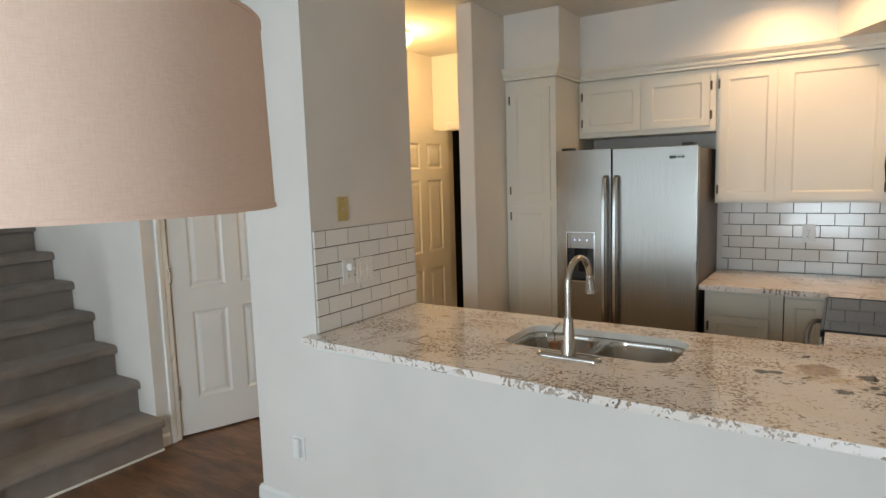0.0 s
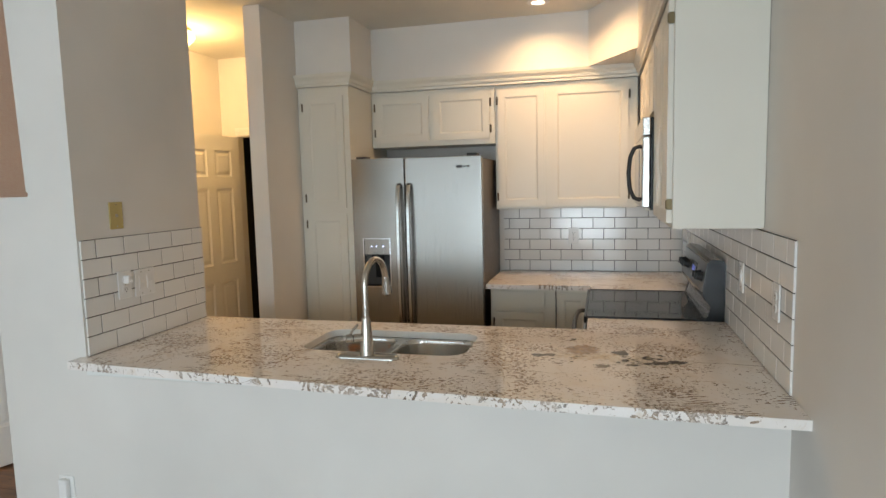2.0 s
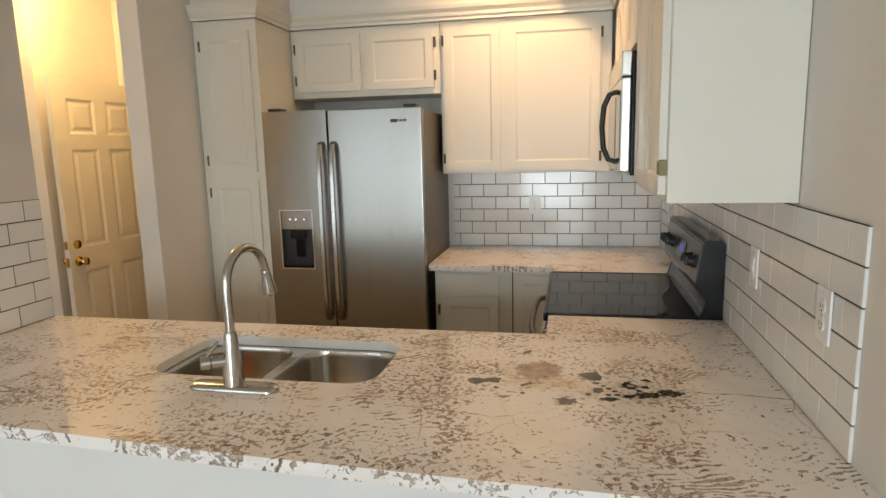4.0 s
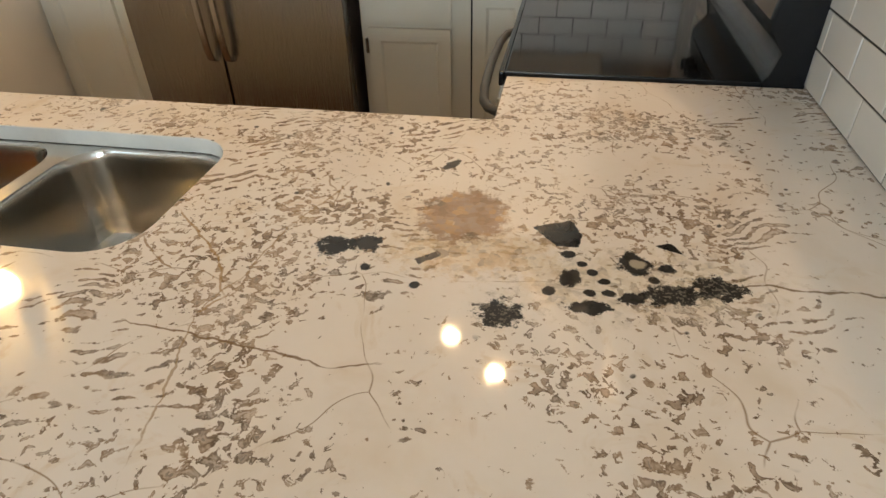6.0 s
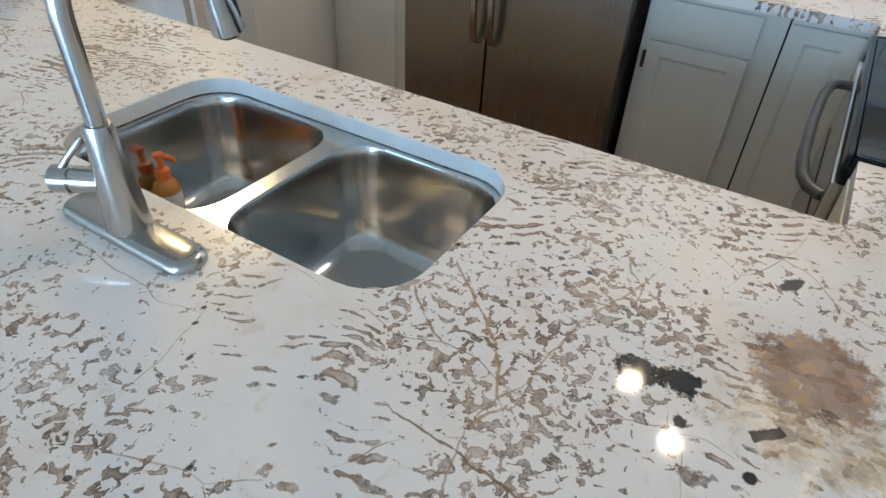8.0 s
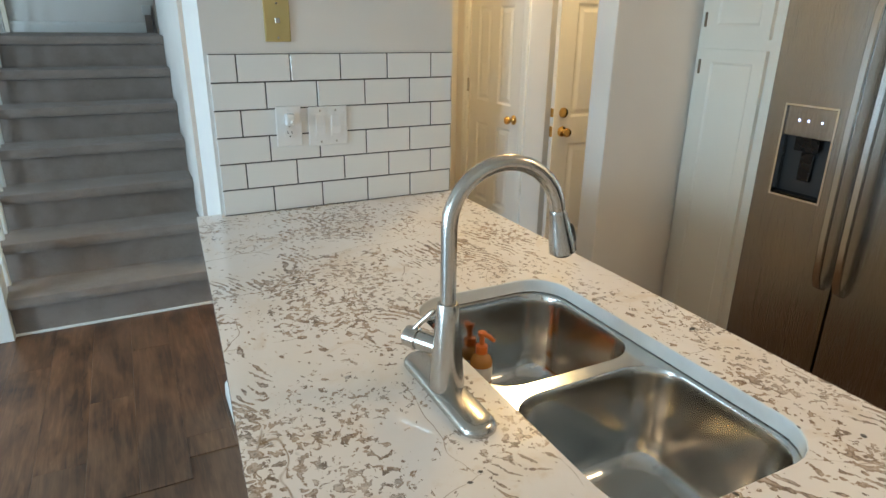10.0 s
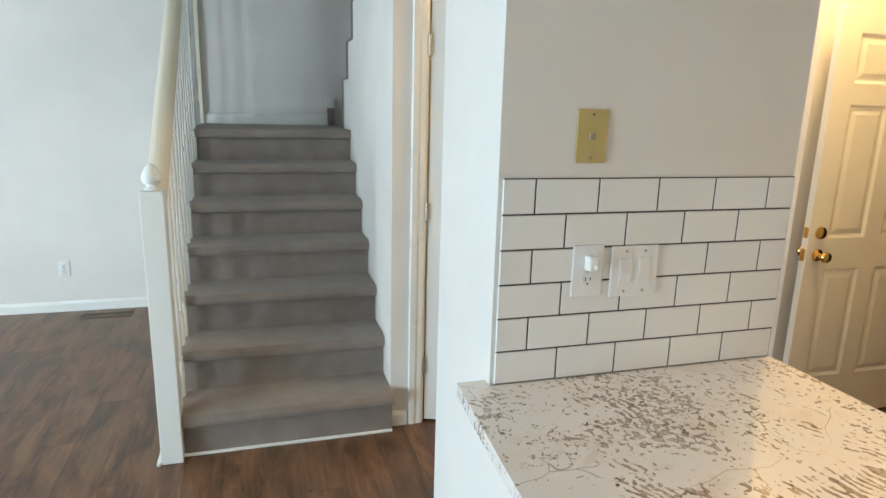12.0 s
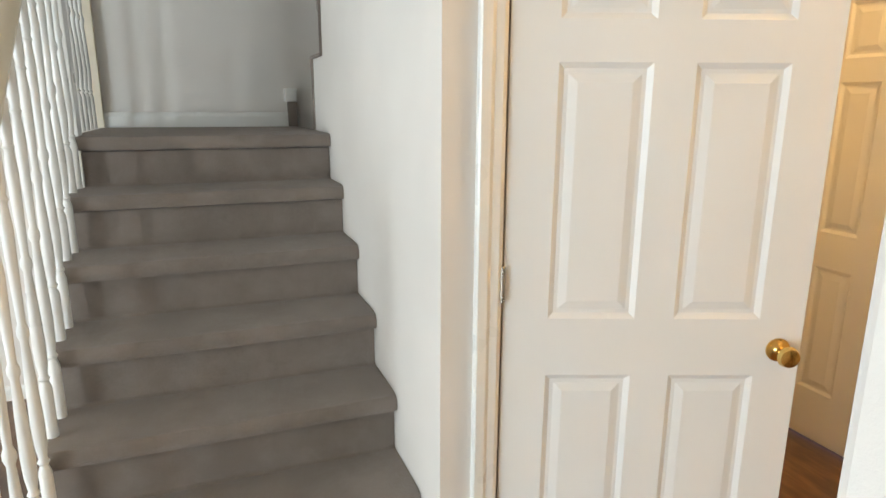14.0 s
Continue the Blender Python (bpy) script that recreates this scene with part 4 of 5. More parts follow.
part("bezel", bm, CHROME, disp)
mid = (dx0 + dx1) / 2
part("paddle", box(mid - 0.025, mid + 0.025, 0.030, 0.044, 0.955, 1.06, 0.004, 2), BLACK, disp)
part("chute", add_prism(bmesh.new(), [(mid - 0.045, 0.012), (mid + 0.045, 0.012), (mid + 0.03, 0.044), (mid - 0.03, 0.044)], 1.065, 1.115), BLACK, disp)
part("tray", box(dx0 + 0.006, dx1 - 0.006, 0.008, 0.044, dz0 + 0.004, dz0 + 0.012, 0.002), BLACK, disp)
for x in (mid - 0.040, mid - 0.005, mid + 0.045):
    part("indicator_light", box(x - 0.003, x + 0.003, 0.002, 0.004, 1.170, 1.178), LED, disp, "small lit blue indicator")
for x in (SPLIT - 0.036, SPLIT + 0.036):
    bm = bmesh.new()
    zz = [0.60, 0.615, 0.66, 0.80, 1.10, 1.40, 1.54, 1.585, 1.60]
    yy = [0.0, -0.030, -0.046, -0.054, -0.058, -0.054, -0.046, -0.030, 0.0]
    rows = []
    for z, y in zip(zz, yy):
        rows.append([(x + dx, y + dy, z) for dx, dy in ((-0.013, 0.004), (-0.013, -0.004), (-0.009, -0.008), (0.009, -0.008), (0.013, -0.004), (0.013, 0.004))])
    add_loops(bm, rows)
    part("handle", bm, STEELH, fr, "brushed stainless door handle", True)
for x in (0.03, FW - 0.10):
    part("hinge_cover", box(x, x + 0.07, 0.015, 0.11, 1.7535, 1.785, 0.006, 2), BLACKMATTE, fr)
bm = box(0.735, 0.775, -0.001, 0.0, 1.690, 1.708)
add_box(bm, 0.782, 0.800, -0.001, 0.0, 1.694, 1.704)
add_box(bm, 0.806, 0.822, -0.001, 0.0, 1.694, 1.706)
part("badge", bm, BLACKMATTE, fr, "small dark maker's badge")
part("kick_grille", box(0.01, FW - 0.01, 0.03, 0.0605, 0.0, 0.028), BLACKMATTE, fr)

# ---- range ----
RX0, RX1, RY0, RY1 = 0.655, 1.290, 4.853, 5.640
rg = thing("range", (RX0, RY0, 0.0), "black and stainless electric range with a smooth glass cooktop", "stove")
RW, RD = RY1 - RY0, RX1 - RX0
part("body", box(0.02, RD - 0.01, 0.004, RW - 0.004, 0.02, 0.895, 0.003), BLACK, rg, "black enamel range body")
part("oven_door", box(-0.012, 0.019, 0.012, RW - 0.012, 0.22, 0.855, 0.006, 2), STEELH, rg, "stainless oven door")
part("oven_window", box(-0.0145, -0.0125, 0.12, RW - 0.12, 0.36, 0.70), COOKTOP, rg, "black glass oven window")
part("storage_drawer", box(-0.010, 0.019, 0.012, RW - 0.012, 0.04, 0.21, 0.006, 2), STEELH, rg)
part("cooktop", box(0.005, RD - 0.085, 0.010, RW - 0.010, 0.896, 0.921, 0.004, 2), COOKTOP, rg, "black glass cooktop")
bm = box(-0.008, 0.0045, 0.0, RW, 0.888, 0.922, 0.005, 3)
add_box(bm, 0.005, RD - 0.085, 0.0, 0.0095, 0.893, 0.9235, 0.003, 2)
add_box(bm, 0.005, RD - 0.085, RW - 0.0095, RW, 0.893, 0.9235, 0.003, 2)
part("cooktop_frame", bm, BLACK, rg, "glossy black cooktop frame")
bm = bmesh.new()
pts = [(-0.012, 0.06, 0.80), (-0.038, 0.075, 0.803), (-0.054, 0.11, 0.806), (-0.064, 0.20, 0.808), (-0.068, RW / 2, 0.81), (-0.064, RW - 0.20, 0.808), (-0.054, RW - 0.11, 0.806), (-0.038, RW - 0.075, 0.803), (-0.012, RW - 0.06, 0.80)]
add_tube(bm, pts, 0.0125, 12)
part("oven_handle", bm, HANDLE, rg, "curved dark gray oven handle", True)
prof = [(RD, 0.896), (RD, 1.185), (RD - 0.012, 1.202), (RD - 0.062, 1.206), (RD - 0.076, 1.196), (RD - 0.098, 1.040), (RD - 0.094, 1.022), (RD - 0.060, 0.985), (RD - 0.070, 0.945), (RD - 0.084, 0.925), (RD - 0.084, 0.896)]
bm = add_prism(bmesh.new(), prof, 0.0, RW, "xz")
bmesh.ops.bevel(bm, geom=[e for e in bm.edges if abs(e.verts[0].co.y - e.verts[1].co.y) < 0.001], offset=0.003, segments=2, affect="EDGES")
bg = part("backguard", bm, BLACK, rg, "black backguard with knobs", smooth=True)
tilt = math.degrees(math.atan2(0.022, 0.156))
face = pose(RD - 0.0985, 0.0, 1.040) @ pose(0, 0, 0, 0, tilt - 0, 0)
part("control_panel", box(-0.003, 0.002, 0.014, RW - 0.014, 0.008, 0.150, 0.0), DARKSTEEL, bg, "brushed stainless control panel", at=face)
for y in (0.075, 0.150, 0.560, 0.630, 0.700):
    bm = bmesh.new()
    add_lathe(bm, [(0.0, -0.003), (0.024, -0.003), (0.024, -0.008), (0.020, -0.012), (0.017, -0.030), (0.0, -0.031)], (0, y, 0.075), 18, "x")
    add_box(bm, -0.040, -0.010, y - 0.004, y + 0.004, 0.058, 0.092, 0.002)
    part("knob", bm, BLACKMATTE, bg, "black control knob", True, at=face)
part("display", box(-0.006, -0.003, 0.27, 0.44, 0.045, 0.115, 0.001), BLACK, bg, "clock display window", at=face)
bm = bmesh.new()
for i, y in enumerate((0.315, 0.337, 0.365, 0.387)):
    for z0, z1, a, b in ((0.066, 0.069, 0, 0.012), (0.079, 0.082, 0, 0.012), (0.092, 0.095, 0, 0.012), (0.069, 0.092, 0, 0.003), (0.069, 0.092, 0.009, 0.012)):
        add_box(bm, -0.0068, -0.0062, y + a, y + b, z0, z1)
part("digits", bm, DISPLAY, bg, "faint blue clock digits", at=face)

# ---- microwave ----
mw = thing("microwave", (0.925, 4.892, 1.437), "stainless and black over-the-range microwave", "microwave")
part("case", box(0.030, 0.369, 0.0, 0.756, 0.0, 0.440, 0.003), BLACK, mw, "black metal case")
part("door", box(-0.006, 0.0295, 0.165, 0.756, 0.012, 0.350, 0.006, 2), STEELH, mw, "stainless microwave door")
part("door_glass", box(-0.0085, -0.0065, 0.26, 0.70, 0.06, 0.30), COOKTOP, mw)
part("vent_strip", box(-0.006, 0.0295, 0.0, 0.756, 0.353, 0.440, 0.005, 2), STEELH, mw, "stainless vent strip")
part("control_panel", box(-0.006, 0.0295, 0.0, 0.162, 0.012, 0.350, 0.006, 2), STEELH, mw, "stainless control panel")
part("keypad", box(-0.0078, -0.0063, 0.03, 0.13, 0.05, 0.31), COOKTOP, mw)
bm = bmesh.new()
add_tube(bm, [(-0.004, 0.20, 0.045), (-0.035, 0.20, 0.055), (-0.055, 0.20, 0.10), (-0.062, 0.20, 0.18), (-0.055, 0.20, 0.26), (-0.035, 0.20, 0.305), (-0.004, 0.20, 0.315)], 0.011, 10)
part("handle", bm, BLACKMATTE, mw, "black bowed handle", True)


# ---- wall plates ----
def plate(name, place, turn, w, h, label, category, color=None, parts=(), group="wall plates"):
    ob = thing(name, place, label, category, group, turn=turn)
    bm = box(-w / 2, w / 2, -0.006, 0.0, -h / 2, h / 2, 0.003, 2)
    part("cover", bm, color or PLASTIC, ob)
    for kind, x, z in parts:
        if kind == "socket":
            bm = bmesh.new()
            add_lathe(bm, [(0.0, -0.006), (0.0165, -0.006), (0.0165, -0.0085), (0.0, -0.0085)], (x, 0, z), 18, "y")
            soc = part("socket", bm, color or PLASTIC, ob)
            bm = box(x - 0.007, x - 0.005, -0.009, -0.0084, z - 0.004, z + 0.006)
            add_box(bm, x + 0.005, x + 0.007, -0.009, -0.0084, z - 0.003, z + 0.005)
            add_lathe(bm, [(0.0, -0.009), (0.0025, -0.009), (0.0025, -0.0084), (0, -0.0084)], (x, 0, z - 0.010), 8, "y")
            part("slots", bm, DARK, soc)
        if kind == "rocker":
            bm = add_prism(bmesh.new(), [(-0.0165 + x, -0.0335), (0.0165 + x, -0.0335), (0.0165 + x, 0.0335), (-0.0165 + x, 0.0335)], -0.0075, -0.006, "xz")
            add_prism(bm, [(-0.0062, -0.031), (-0.0115, 0.0), (-0.0080, 0.031), (-0.0062, 0.031)], x - 0.014, x + 0.014, "yz")
            part("rocker_switch", bm, PLASTIC, ob)
        if kind == "jack":
            part("phone_jack", box(x - 0.007, x + 0.007, -0.009, -0.006, z - 0.007, z + 0.007, 0.001), NICKEL, ob, "metal phone jack")
        if kind == "screw":
            bm = bmesh.new()
            add_lathe(bm, [(0.0, -0.0062), (0.0035, -0.0062), (0.003, -0.0078), (0.0, -0.008)], (x, 0, z), 10, "y")
            part("screw", bm, NICKEL, ob)
    return ob


SCR = [("screw", 0, 0.042), ("screw", 0, -0.042)]
TX = -1.300
plate("phone_plate", (TX - 0.0075, 4.025, 1.484), 90, 0.075, 0.117, "almond plastic phone jack plate above the tiles", "phone jack", IVORY, [("jack", 0, 0), ("screw", 0, 0.047), ("screw", 0, -0.047)])
out = plate("outlet", (TX + 0.0005, 4.036, 1.180), 90, 0.078, 0.122, "white outlet with a small plug-in on the tiled wall", "outlet", None, [("socket", 0, 0.02), ("socket", 0, -0.02)] + [("screw", 0, 0)])
bm = box(-0.013, 0.013, -0.036, -0.0086, 0.005, 0.04, 0.005, 2)
add_lathe(bm, [(0.0, -0.036), (0.006, -0.036), (0.005, -0.042), (0.0, -0.043)], (0.004, 0, 0.016), 10, "y")
part("night_light", bm, PLASTIC, out, "small white plug-in night light")
plate("light_switch", (TX + 0.0005, 4.159, 1.174), 90, 0.125, 0.122, "white double rocker switch on the tiled wall", "switch", None, [("rocker", -0.025, 0), ("rocker", 0.025, 0), ("screw", -0.025, 0.048), ("screw", 0.025, 0.048), ("screw", -0.025, -0.048), ("screw", 0.025, -0.048)])
plate("outlet", (0.525, N - 0.001, 1.181), 0, 0.075, 0.120, "white outlet on the tiled back wall", "outlet", None, [("socket", 0, 0.02), ("socket", 0, -0.02), ("screw", 0, 0)])
plate("light_switch", (1.287, 4.50, 1.180), -90, 0.075, 0.122, "white rocker switch on the tiled wall beside the range", "switch", None, [("rocker", 0, 0)] + SCR)
plate("outlet", (1.287, 3.975, 1.178), -90, 0.075, 0.122, "white outlet on the tiled wall over the counter end", "outlet", None, [("socket", 0, 0.02), ("socket", 0, -0.02), ("screw", 0, 0)])
plate("outlet", (1.287, 6.10, 1.170), -90, 0.075, 0.122, "white outlet on the tiled wall behind the range", "outlet", None, [("socket", 0, 0.02), ("socket", 0, -0.02), ("screw", 0, 0)])
ob = plate("outlet", (-1.463, 3.8125, 0.335), 0, 0.075, 0.120, "white outlet with a white plug-in cover low on the room-side wall", "outlet", None, [("socket", 0, -0.02), ("screw", 0, 0)])
part("plug_in", box(-0.020, 0.020, -0.030, -0.0065, -0.045, 0.050, 0.006, 2), PLASTIC, ob, "white plug-in cover")
plate("outlet", (-4.9995, 1.915, 0.325), 90, 0.075, 0.120, "white outlet low on the living room wall", "outlet", None, [("socket", 0, 0.02), ("socket", 0, -0.02), ("screw", 0, 0)])

# ---- lights ----
for x, y in CANS:
    ob = thing("recessed_downlight", (x, y, CEIL), "lit round recessed downlight with a white trim ring", "ceiling light", "recessed ceiling lights")
    bm = bmesh.new()
    add_loops(bm, [[(r * math.cos(2 * math.pi * k / 32), r * math.sin(2 * math.pi * k / 32), z) for k in range(32)] for r, z in ((0.044, -0.001), (0.070, -0.001), (0.070, -0.005), (0.044, -0.008), (0.044, -0.001))], True, False, False)
    part("trim_ring", bm, TRIM, ob, smooth=True)
    bm = bmesh.new()
    add_lathe(bm, [(0.0, -0.0008), (0.037, -0.0008), (0.036, -0.004), (0.0, -0.006)], (0, 0, 0), 28)
    lens = part("lens", bm, BULB, ob, "lit frosted lens", True)
    lens.visible_shadow = False
ob = thing("hall_ceiling_light", (-2.15, 5.62, CEIL), "lit ribbed glass dome light on the hall ceiling", "ceiling light")
bm = bmesh.new()
add_lathe(bm, [(0.0, -0.0005), (0.10, -0.0005), (0.10, -0.02), (0.0, -0.02)], (0, 0, 0), 28)
part("canopy", bm, BRASS, ob, smooth=True)
bm = bmesh.new()
loops = []
for r, z in ((0.105, -0.0205), (0.125, -0.045), (0.125, -0.065), (0.10, -0.095), (0.06, -0.115), (0.015, -0.122)):
    loops.append([((r + 0.004 * (k % 2)) * math.cos(2 * math.pi * k / 40), (r + 0.004 * (k % 2)) * math.sin(2 * math.pi * k / 40), z) for k in range(40)])
add_loops(bm, loops)
dome = part("glass_dome", bm, DOME, ob, "lit ribbed glass dome")
dome.visible_shadow = False
LX, LY, LR, LZ = -0.355, 2.325, 0.33, 1.58
ob = thing("pendant_lamp", (LX, LY, LZ), "large drum pendant with a pale pink linen shade, unlit", "pendant lamp")
bm = bmesh.new()
add_loops(bm, [[(r * math.cos(2 * math.pi * k / 64), r * math.sin(2 * math.pi * k / 64), z) for k in range(64)] for r, z in ((LR, 0.0), (LR - 0.007, 0.315), (LR - 0.010, 0.315), (LR - 0.003, 0.0), (LR, 0.0))][:5], True, False, False)
part("shade", bm, LINEN, ob, "pale pink linen drum shade", True)
for z, r in ((0.003, LR + 0.001), (0.312, LR - 0.006)):
    bm = bmesh.new()
    add_loops(bm, [[((r + o) * math.cos(2 * math.pi * k / 64), (r + o) * math.sin(2 * math.pi * k / 64), z + h) for k in range(64)] for o, h in ((-0.006, -0.003), (0.001, -0.003), (0.001, 0.004), (-0.006, 0.004), (-0.006, -0.003))], True, False, False)
    part("shade_band", bm, LINEN, ob, smooth=True)
bm = bmesh.new()
add_tube(bm, [(0, 0, 0.10), (0, 0, CEIL - LZ - 0.001)], 0.006, 10)
for a in (0, 120, 240):
    add_tube(bm, [(0, 0, 0.33), ((LR - 0.021) * math.cos(radians(a)), (LR - 0.021) * math.sin(radians(a)), 0.30)], 0.003, 6)
part("stem", bm, NICKEL, ob)

# ---- floor vent ----
ob = thing("floor_vent", (-4.835, 2.20, -0.001), "dark brown metal floor register beside the wall", "floor vent")
bm = box(-0.055, 0.055, -0.17, -0.162, 0, 0.006)
add_box(bm, -0.055, 0.055, 0.162, 0.17, 0, 0.006)
add_box(bm, -0.055, -0.045, -0.162, 0.162, 0, 0.006)
add_box(bm, 0.045, 0.055, -0.162, 0.162, 0, 0.006)
part("frame", bm, BRONZE, ob)
for i in range(16):
    part("slat", box(-0.045, 0.045, -0.155 + i * 0.02, -0.149 + i * 0.02, 0.0, 0.004), BRONZE, ob)

# ---- stairs ----
stair = thing("staircase", (0, 0, 0), "gray-beige carpeted staircase rising to a landing, with a white turned balustrade", "stairs", kind="structure")
for k in range(7):
    x0 = FOOT - k * RUN
    x1 = x0 - RUN if k < 6 else -4.998
    z, zb = TREADS[k + 1], TREADS[k]
    nose = 0.036
    prof = [(x0, zb), (x0 - 0.001, z - 0.062), (x0 - 0.012, z - 0.058), (x0 + nose * 0.86, z - 0.054), (x0 + nose, z - 0.044), (x0 + nose, z - 0.022), (x0 + nose * 0.72, z - 0.005), (x0, z), (x1 + 0.008, z - 0.001), (x1, z + 0.006 if k < 6 else z), (x1, zb)]
    bm = bmesh.new()
    ys = [SY0 + 0.004 + (SY1 - SY0 - 0.006) * i / 16 for i in range(17)]
    rr = random.Random(k)
    loops = []
    for i, y in enumerate(ys):
        j = rr.uniform(-0.0022, 0.0022)
        loops.append([(px + (j if 1 < n < 6 else 0), y, pz + (j * 0.6 if 2 < n < 7 else 0)) for n, (px, pz) in enumerate(prof)])
    add_loops(bm, loops)
    part("step" if k < 6 else "landing", bm, CARPET, stair, "gray-beige carpeted step" if k < 6 else "carpeted landing", True)
# upper flight, its carpeted ends over the stair wall
bm = bmesh.new()
for k in range(6):
    x0 = -4.46 + k * RUN
    z = [1.70, 1.925, 2.14, 2.35, 2.56, 2.77][k]
    zb = 1.379 if k == 0 else [1.70, 1.925, 2.14, 2.35, 2.56, 2.77][k - 1]
    prof = [(x0 - 0.002, zb + 0.002), (x0 - 0.004, z - 0.05), (x0 - 0.030, z - 0.035), (x0 - 0.030, z + 0.004), (x0 - 0.015, z + 0.014), (x0 + RUN - 0.004, z + 0.014), (x0 + RUN - 0.004, z + 0.0012), (x0 - 0.001, z + 0.001), (x0 - 0.001, zb + 0.002)]
    add_prism(bm, prof, SY1 - 0.012, 4.89, "xz")
part("upper_flight", bm, CARPET, stair, "carpeted upper flight")
# white skirts
part("skirt", box(FOOT + 0.001, FOOT + 0.013, SY0 + 0.004, SY1 - 0.002, 0.0, 0.014, 0.003), TRIM, stair, "white strip at the foot of the stairs")
prof = [(FOOT - 0.10, 0.0)] + [q for k in range(6) for q in ((FOOT - k * RUN - 0.10, TREADS[k + 1] - 0.012), (FOOT - (k + 1) * RUN - 0.10, TREADS[k + 1] - 0.012))] + [(-4.125, TREADS[7] - 0.012), (-4.995, TREADS[7] - 0.012), (-4.995, 0.0)]
clean = [p for i, p in enumerate(prof) if i == 0 or p != prof[i - 1]]
part("stringer", add_prism(bmesh.new(), clean, SY0 - 0.03, SY0 + 0.003, "xz"), WALL, stair, "white painted stair side")
part("carpet_edge", box(FOOT - 0.115, FOOT - 0.02, SY0 - 0.045, SY0 - 0.0305, 0.0, RISE - 0.02, 0.006, 2), CARPET, stair, "carpet wrapped round the first step")

bal = thing("stair_balustrade", (0, 0, 0), "white turned-baluster railing with a painted handrail and an acorn newel", "railing")
NY = 2.905
NW = 0.0445


def newel(x, y, z0, z1, ball=True):
    ob = part("newel_post", box(x - NW, x + NW, y - NW, y + NW, z0, z1, 0.004, 2), TRIM, bal, "square white newel post")
    if ball:
        bm = bmesh.new()
        add_lathe(bm, [(0.0, 0.0), (0.031, 0.0), (0.034, 0.005), (0.030, 0.011), (0.021, 0.016), (0.020, 0.022), (0.032, 0.029), (0.037, 0.040), (0.038, 0.052), (0.034, 0.068), (0.026, 0.083), (0.016, 0.096), (0.007, 0.106), (0.0, 0.109)], (x, y, z1), 24)
        part("finial", bm, TRIM, ob, "acorn finial", True)
    return ob


newel(FOOT + 0.012, NY, 0.0, 1.187)
for z in (0.19, 0.09):
    bm = bmesh.new()
    add_lathe(bm, [(0, 0), (0.007, 0), (0.006, 0.003), (0, 0.004)], (FOOT - 0.005 + NW, NY, z), 10, "x")
    part("plug", bm, TRIM, bal)
part("newel_foot", box(FOOT - 0.045, FOOT + 0.068, NY - 0.062, NY - 0.0455, 0.0, 0.014, 0.003), TRIM, bal, "white strip at the newel foot")
newel(-4.165, NY, 1.18, 2.42, False)
part("wall_post", box(-4.998, -4.955, NY - 0.03, NY + 0.03, 1.379, 2.50, 0.003), CREAM, bal, "half post against the wall")


def rail(p, q):
    p, q = Vector(p), Vector(q)
    d = (q - p).normalized()
    side = d.cross(Vector((0, 0, 1))).normalized()
    up = side.cross(d)
    prof = [(-0.026, -0.026), (0.026, -0.026), (0.028, -0.014), (0.041, -0.006), (0.043, 0.010), (0.033, 0.024), (0.013, 0.031), (-0.013, 0.031), (-0.033, 0.024), (-0.043, 0.010), (-0.041, -0.006), (-0.028, -0.014)]
    bm = bmesh.new()
    add_loops(bm, [[tuple(o + side * a + up * b) for a, b in prof] for o in (p, q)])
    part("handrail", bm, CREAM, bal, "cream painted handrail", True)


z_at = lambda x: 1.125 + (FOOT - 0.05 - x) * 0.852
rail((FOOT - 0.05, NY, z_at(FOOT - 0.05)), (-4.121, NY, z_at(-4.121)))
rail((-4.21, NY, 2.30), (-4.955, NY, 2.30))


def baluster(x, y, z0, z1):
    h = z1 - z0
    prof = [(0.0, 0.0), (0.016, 0.0), (0.016, 0.16), (0.010, 0.18), (0.015, 0.19), (0.010, 0.20), (0.0145, 0.24), (0.016, 0.30), (0.013, 0.42), (0.009, 0.52), (0.014, 0.535), (0.014, 0.55), (0.009, 0.565), (0.012, 0.70), (0.014, 0.80), (0.010, 0.86), (0.014, 0.87), (0.010, 0.88), (0.013, 0.90), (0.013, 1.0), (0.0, 1.0)]
    bm = bmesh.new()
    add_lathe(bm, [(r, zz * h) for r, zz in prof], (x, y, z0), 10)
    part("baluster", bm, TRIM, bal, smooth=True)


for k in range(6):
    for s in (0.06, 0.175):
        x = FOOT - k * RUN - s
        baluster(x, NY + 0.028, TREADS[k + 1] + 0.001, z_at(x) - 0.02)
for i in range(6):
    baluster(-4.27 - i * 0.112, NY, 1.38, 2.275)

part("end_block", box(-4.995, -4.945, 3.81, 3.875, 1.51, 1.58, 0.004), TRIM, stair, "small white end block of the trim")
part("end_skirt", box(-4.99, -4.95, 3.825, 3.874, 1.380, 1.509), CARPET, stair)

# ---- tiles and planks ----
TP, TH, TG = 0.1556, 0.0794, 0.0040


def tile_mesh(w, h=TH - TG, t=0.007):
    bm = box(-w / 2, w / 2, -t, 0.0, -h / 2, h / 2)
    bmesh.ops.bevel(bm, geom=[e for e in bm.edges if all(v.co.y < -t + 0.0001 for v in e.verts)], offset=0.0012, segments=1, affect="EDGES")
    return mesh_of("tile", bm, TILE)


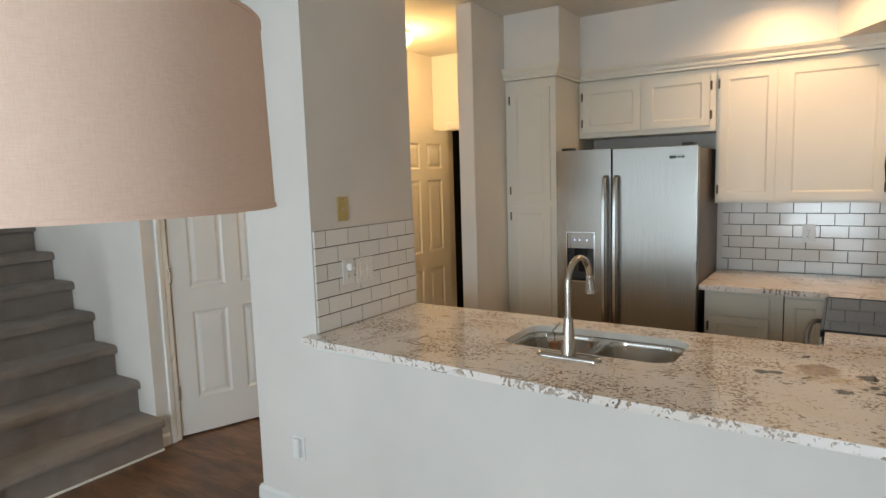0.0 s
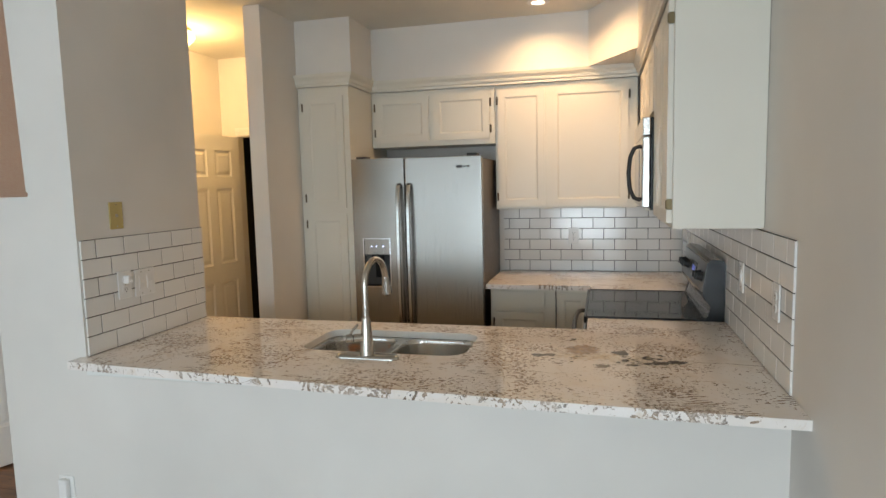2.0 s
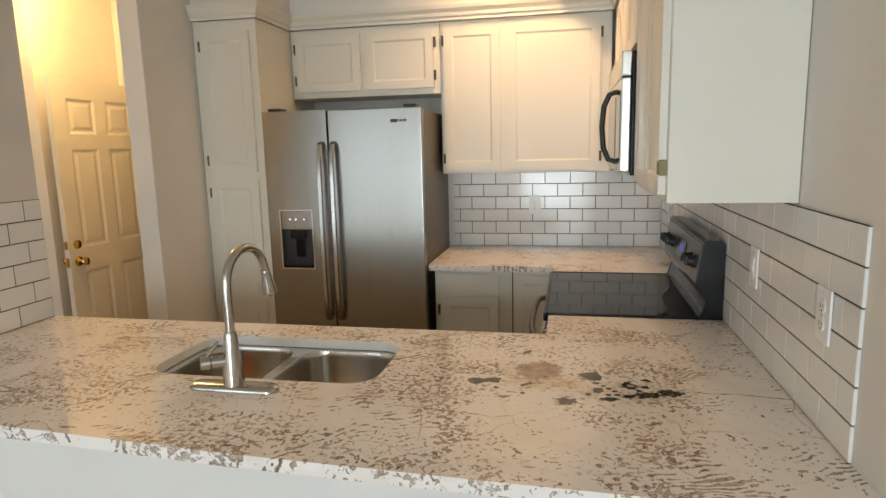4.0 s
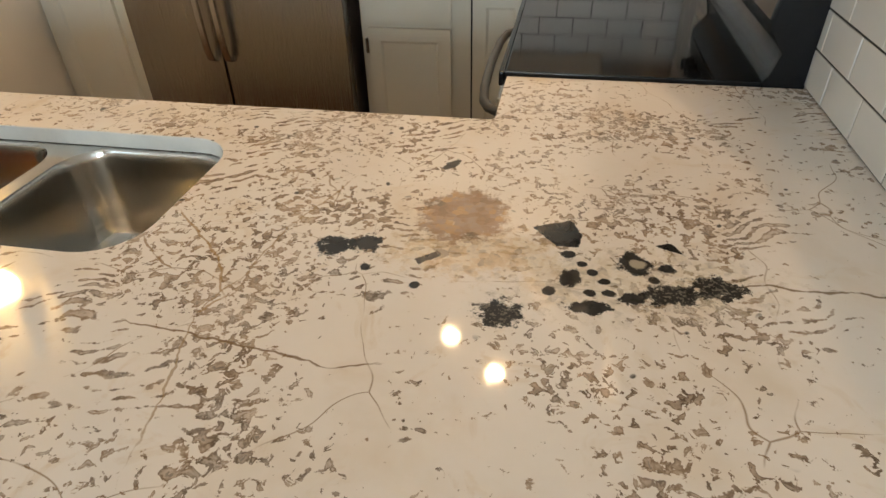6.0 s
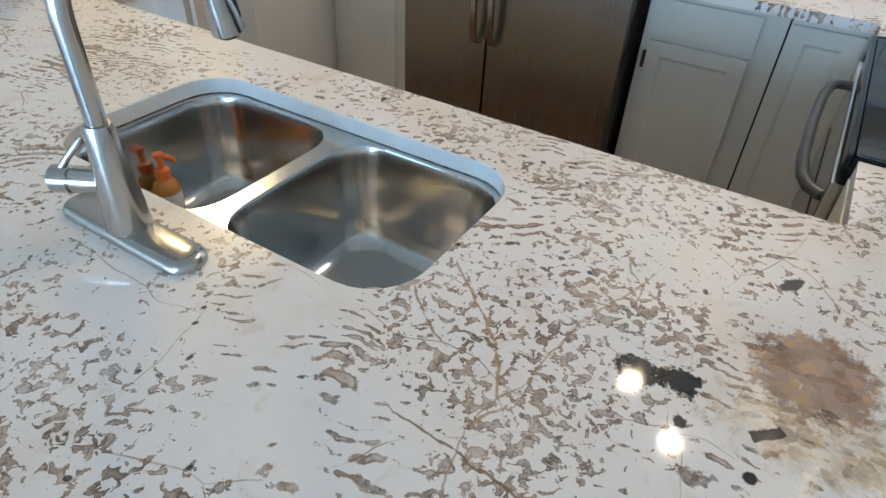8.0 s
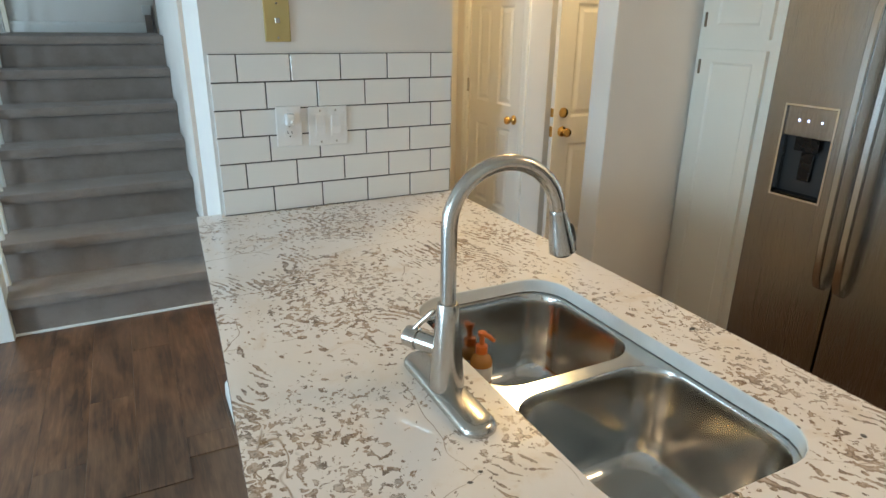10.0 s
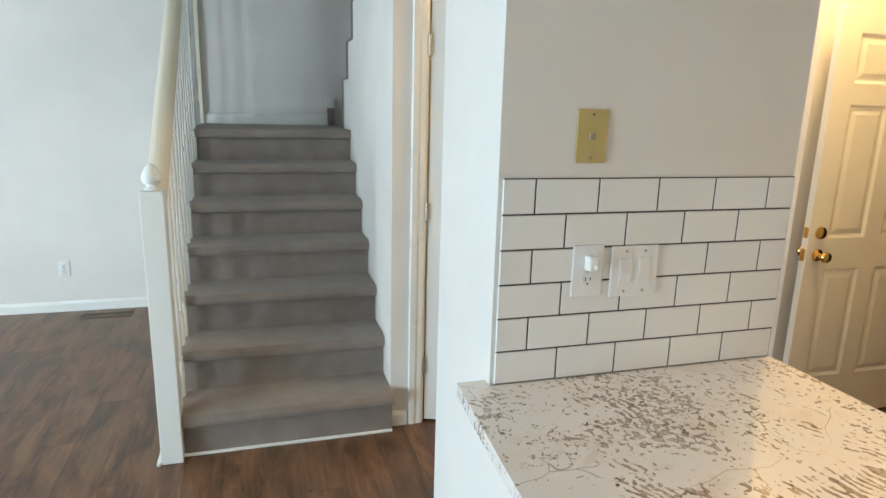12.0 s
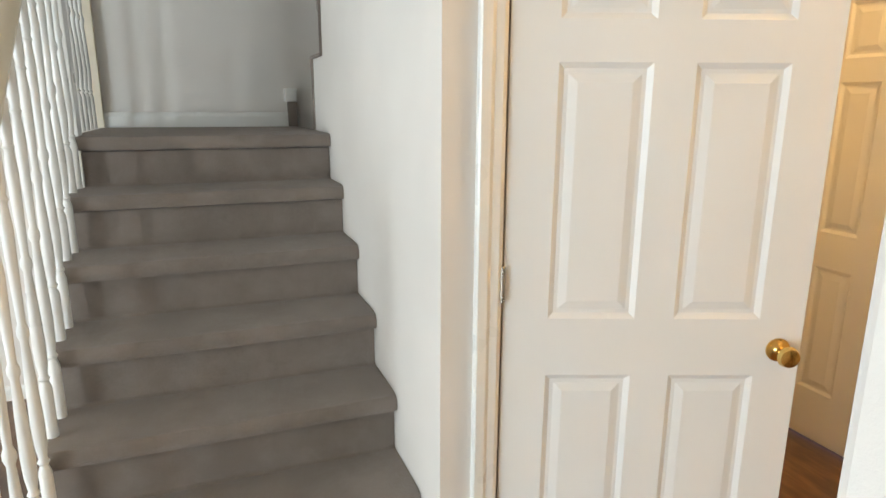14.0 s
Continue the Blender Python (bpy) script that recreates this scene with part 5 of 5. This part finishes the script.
def tiling(name, origin, turn, length, rows, half_first, label, flip=False):
    """Tiles from the origin along local x; front facing local -y. half_first: rows (from 0) that start with a half tile."""
    ob = thing(name, origin, label, "backsplash", kind="structure", turn=turn)
    part("grout", box(0.004, length - 0.004, -0.0052, -0.0005, 0.0, rows * TH), GROUT, ob, "dark grout")
    cache = {}
    rr = random.Random(len(name) * 7)
    for r in range(rows):
        x = 0.0
        w = TP / 2 if r % 2 == half_first else TP
        while x < length - 0.006:
            w = min(w, length - x)
            key = round(w - TG, 4)
            if key not in cache:
                cache[key] = tile_mesh(key)
            t = new("tile", cache[key])
            t.parent = ob
            cx = x + w / 2
            if flip:
                cx = length - cx
            t.matrix_basis = pose(cx, -0.0005 + rr.uniform(-0.0004, 0.0004), TH * (r + 0.5), rr.uniform(-0.25, 0.25), 0, rr.uniform(-0.2, 0.2))
            x += w
            w = TP
    return ob


tiling("backsplash_1", (-1.3078, 3.820, CT + 0.001), 90, 0.782, 6, 1, "white glazed subway tiles with dark grout on the side wall")
tiling("backsplash_2", (0.0, N + 0.0075, CT + 0.001), 0, 1.288, 6, 1, "white glazed subway tiles with dark grout on the back wall", True)
tiling("backsplash_3", (1.2958, N, CT + 0.001), -90, N - 3.815, 6, 1, "white glazed subway tiles with dark grout on the wall beside the range", True)

planks = thing("plank_floor", (0, 0, -0.006), "dark brown wood-look laminate planks with knots", "floor", kind="structure")
cache = {}
rr = random.Random(5)
PW, PL = 0.165, 1.22


def plank(x0, x1, y0):
    key = round(x1 - x0, 2)
    if key not in cache:
        bm = box(0, x1 - x0 - 0.0006, 0, PW - 0.0006, 0, 0.006)
        bmesh.ops.bevel(bm, geom=[e for e in bm.edges if all(v.co.z > 0.005 for v in e.verts)], offset=0.0006, segments=1, affect="EDGES")
        cache[key] = mesh_of("plank", bm, PLANK)
    o = new("plank", cache[key])
    o.parent = planks
    o.matrix_basis = pose(x0, y0, -0.0005)


y = 0.65
row = 0
while y < 6.5:
    shift = (row * 0.41) % PL
    x = -4.998 if y < 4.0 else -2.79
    end = -1.30 if y < 3.6 else -1.42
    first = PL - shift if shift else PL
    if SY0 - 0.12 < y < SY1 + 0.01:
        x = FOOT + 0.002 if y > SY0 - 0.04 else x
    w = max(0.2, round(first, 1))
    while x < end - 0.01:
        plank(x, min(x + w, end), y)
        x += w
        w = PL
    y += PW
    row += 1
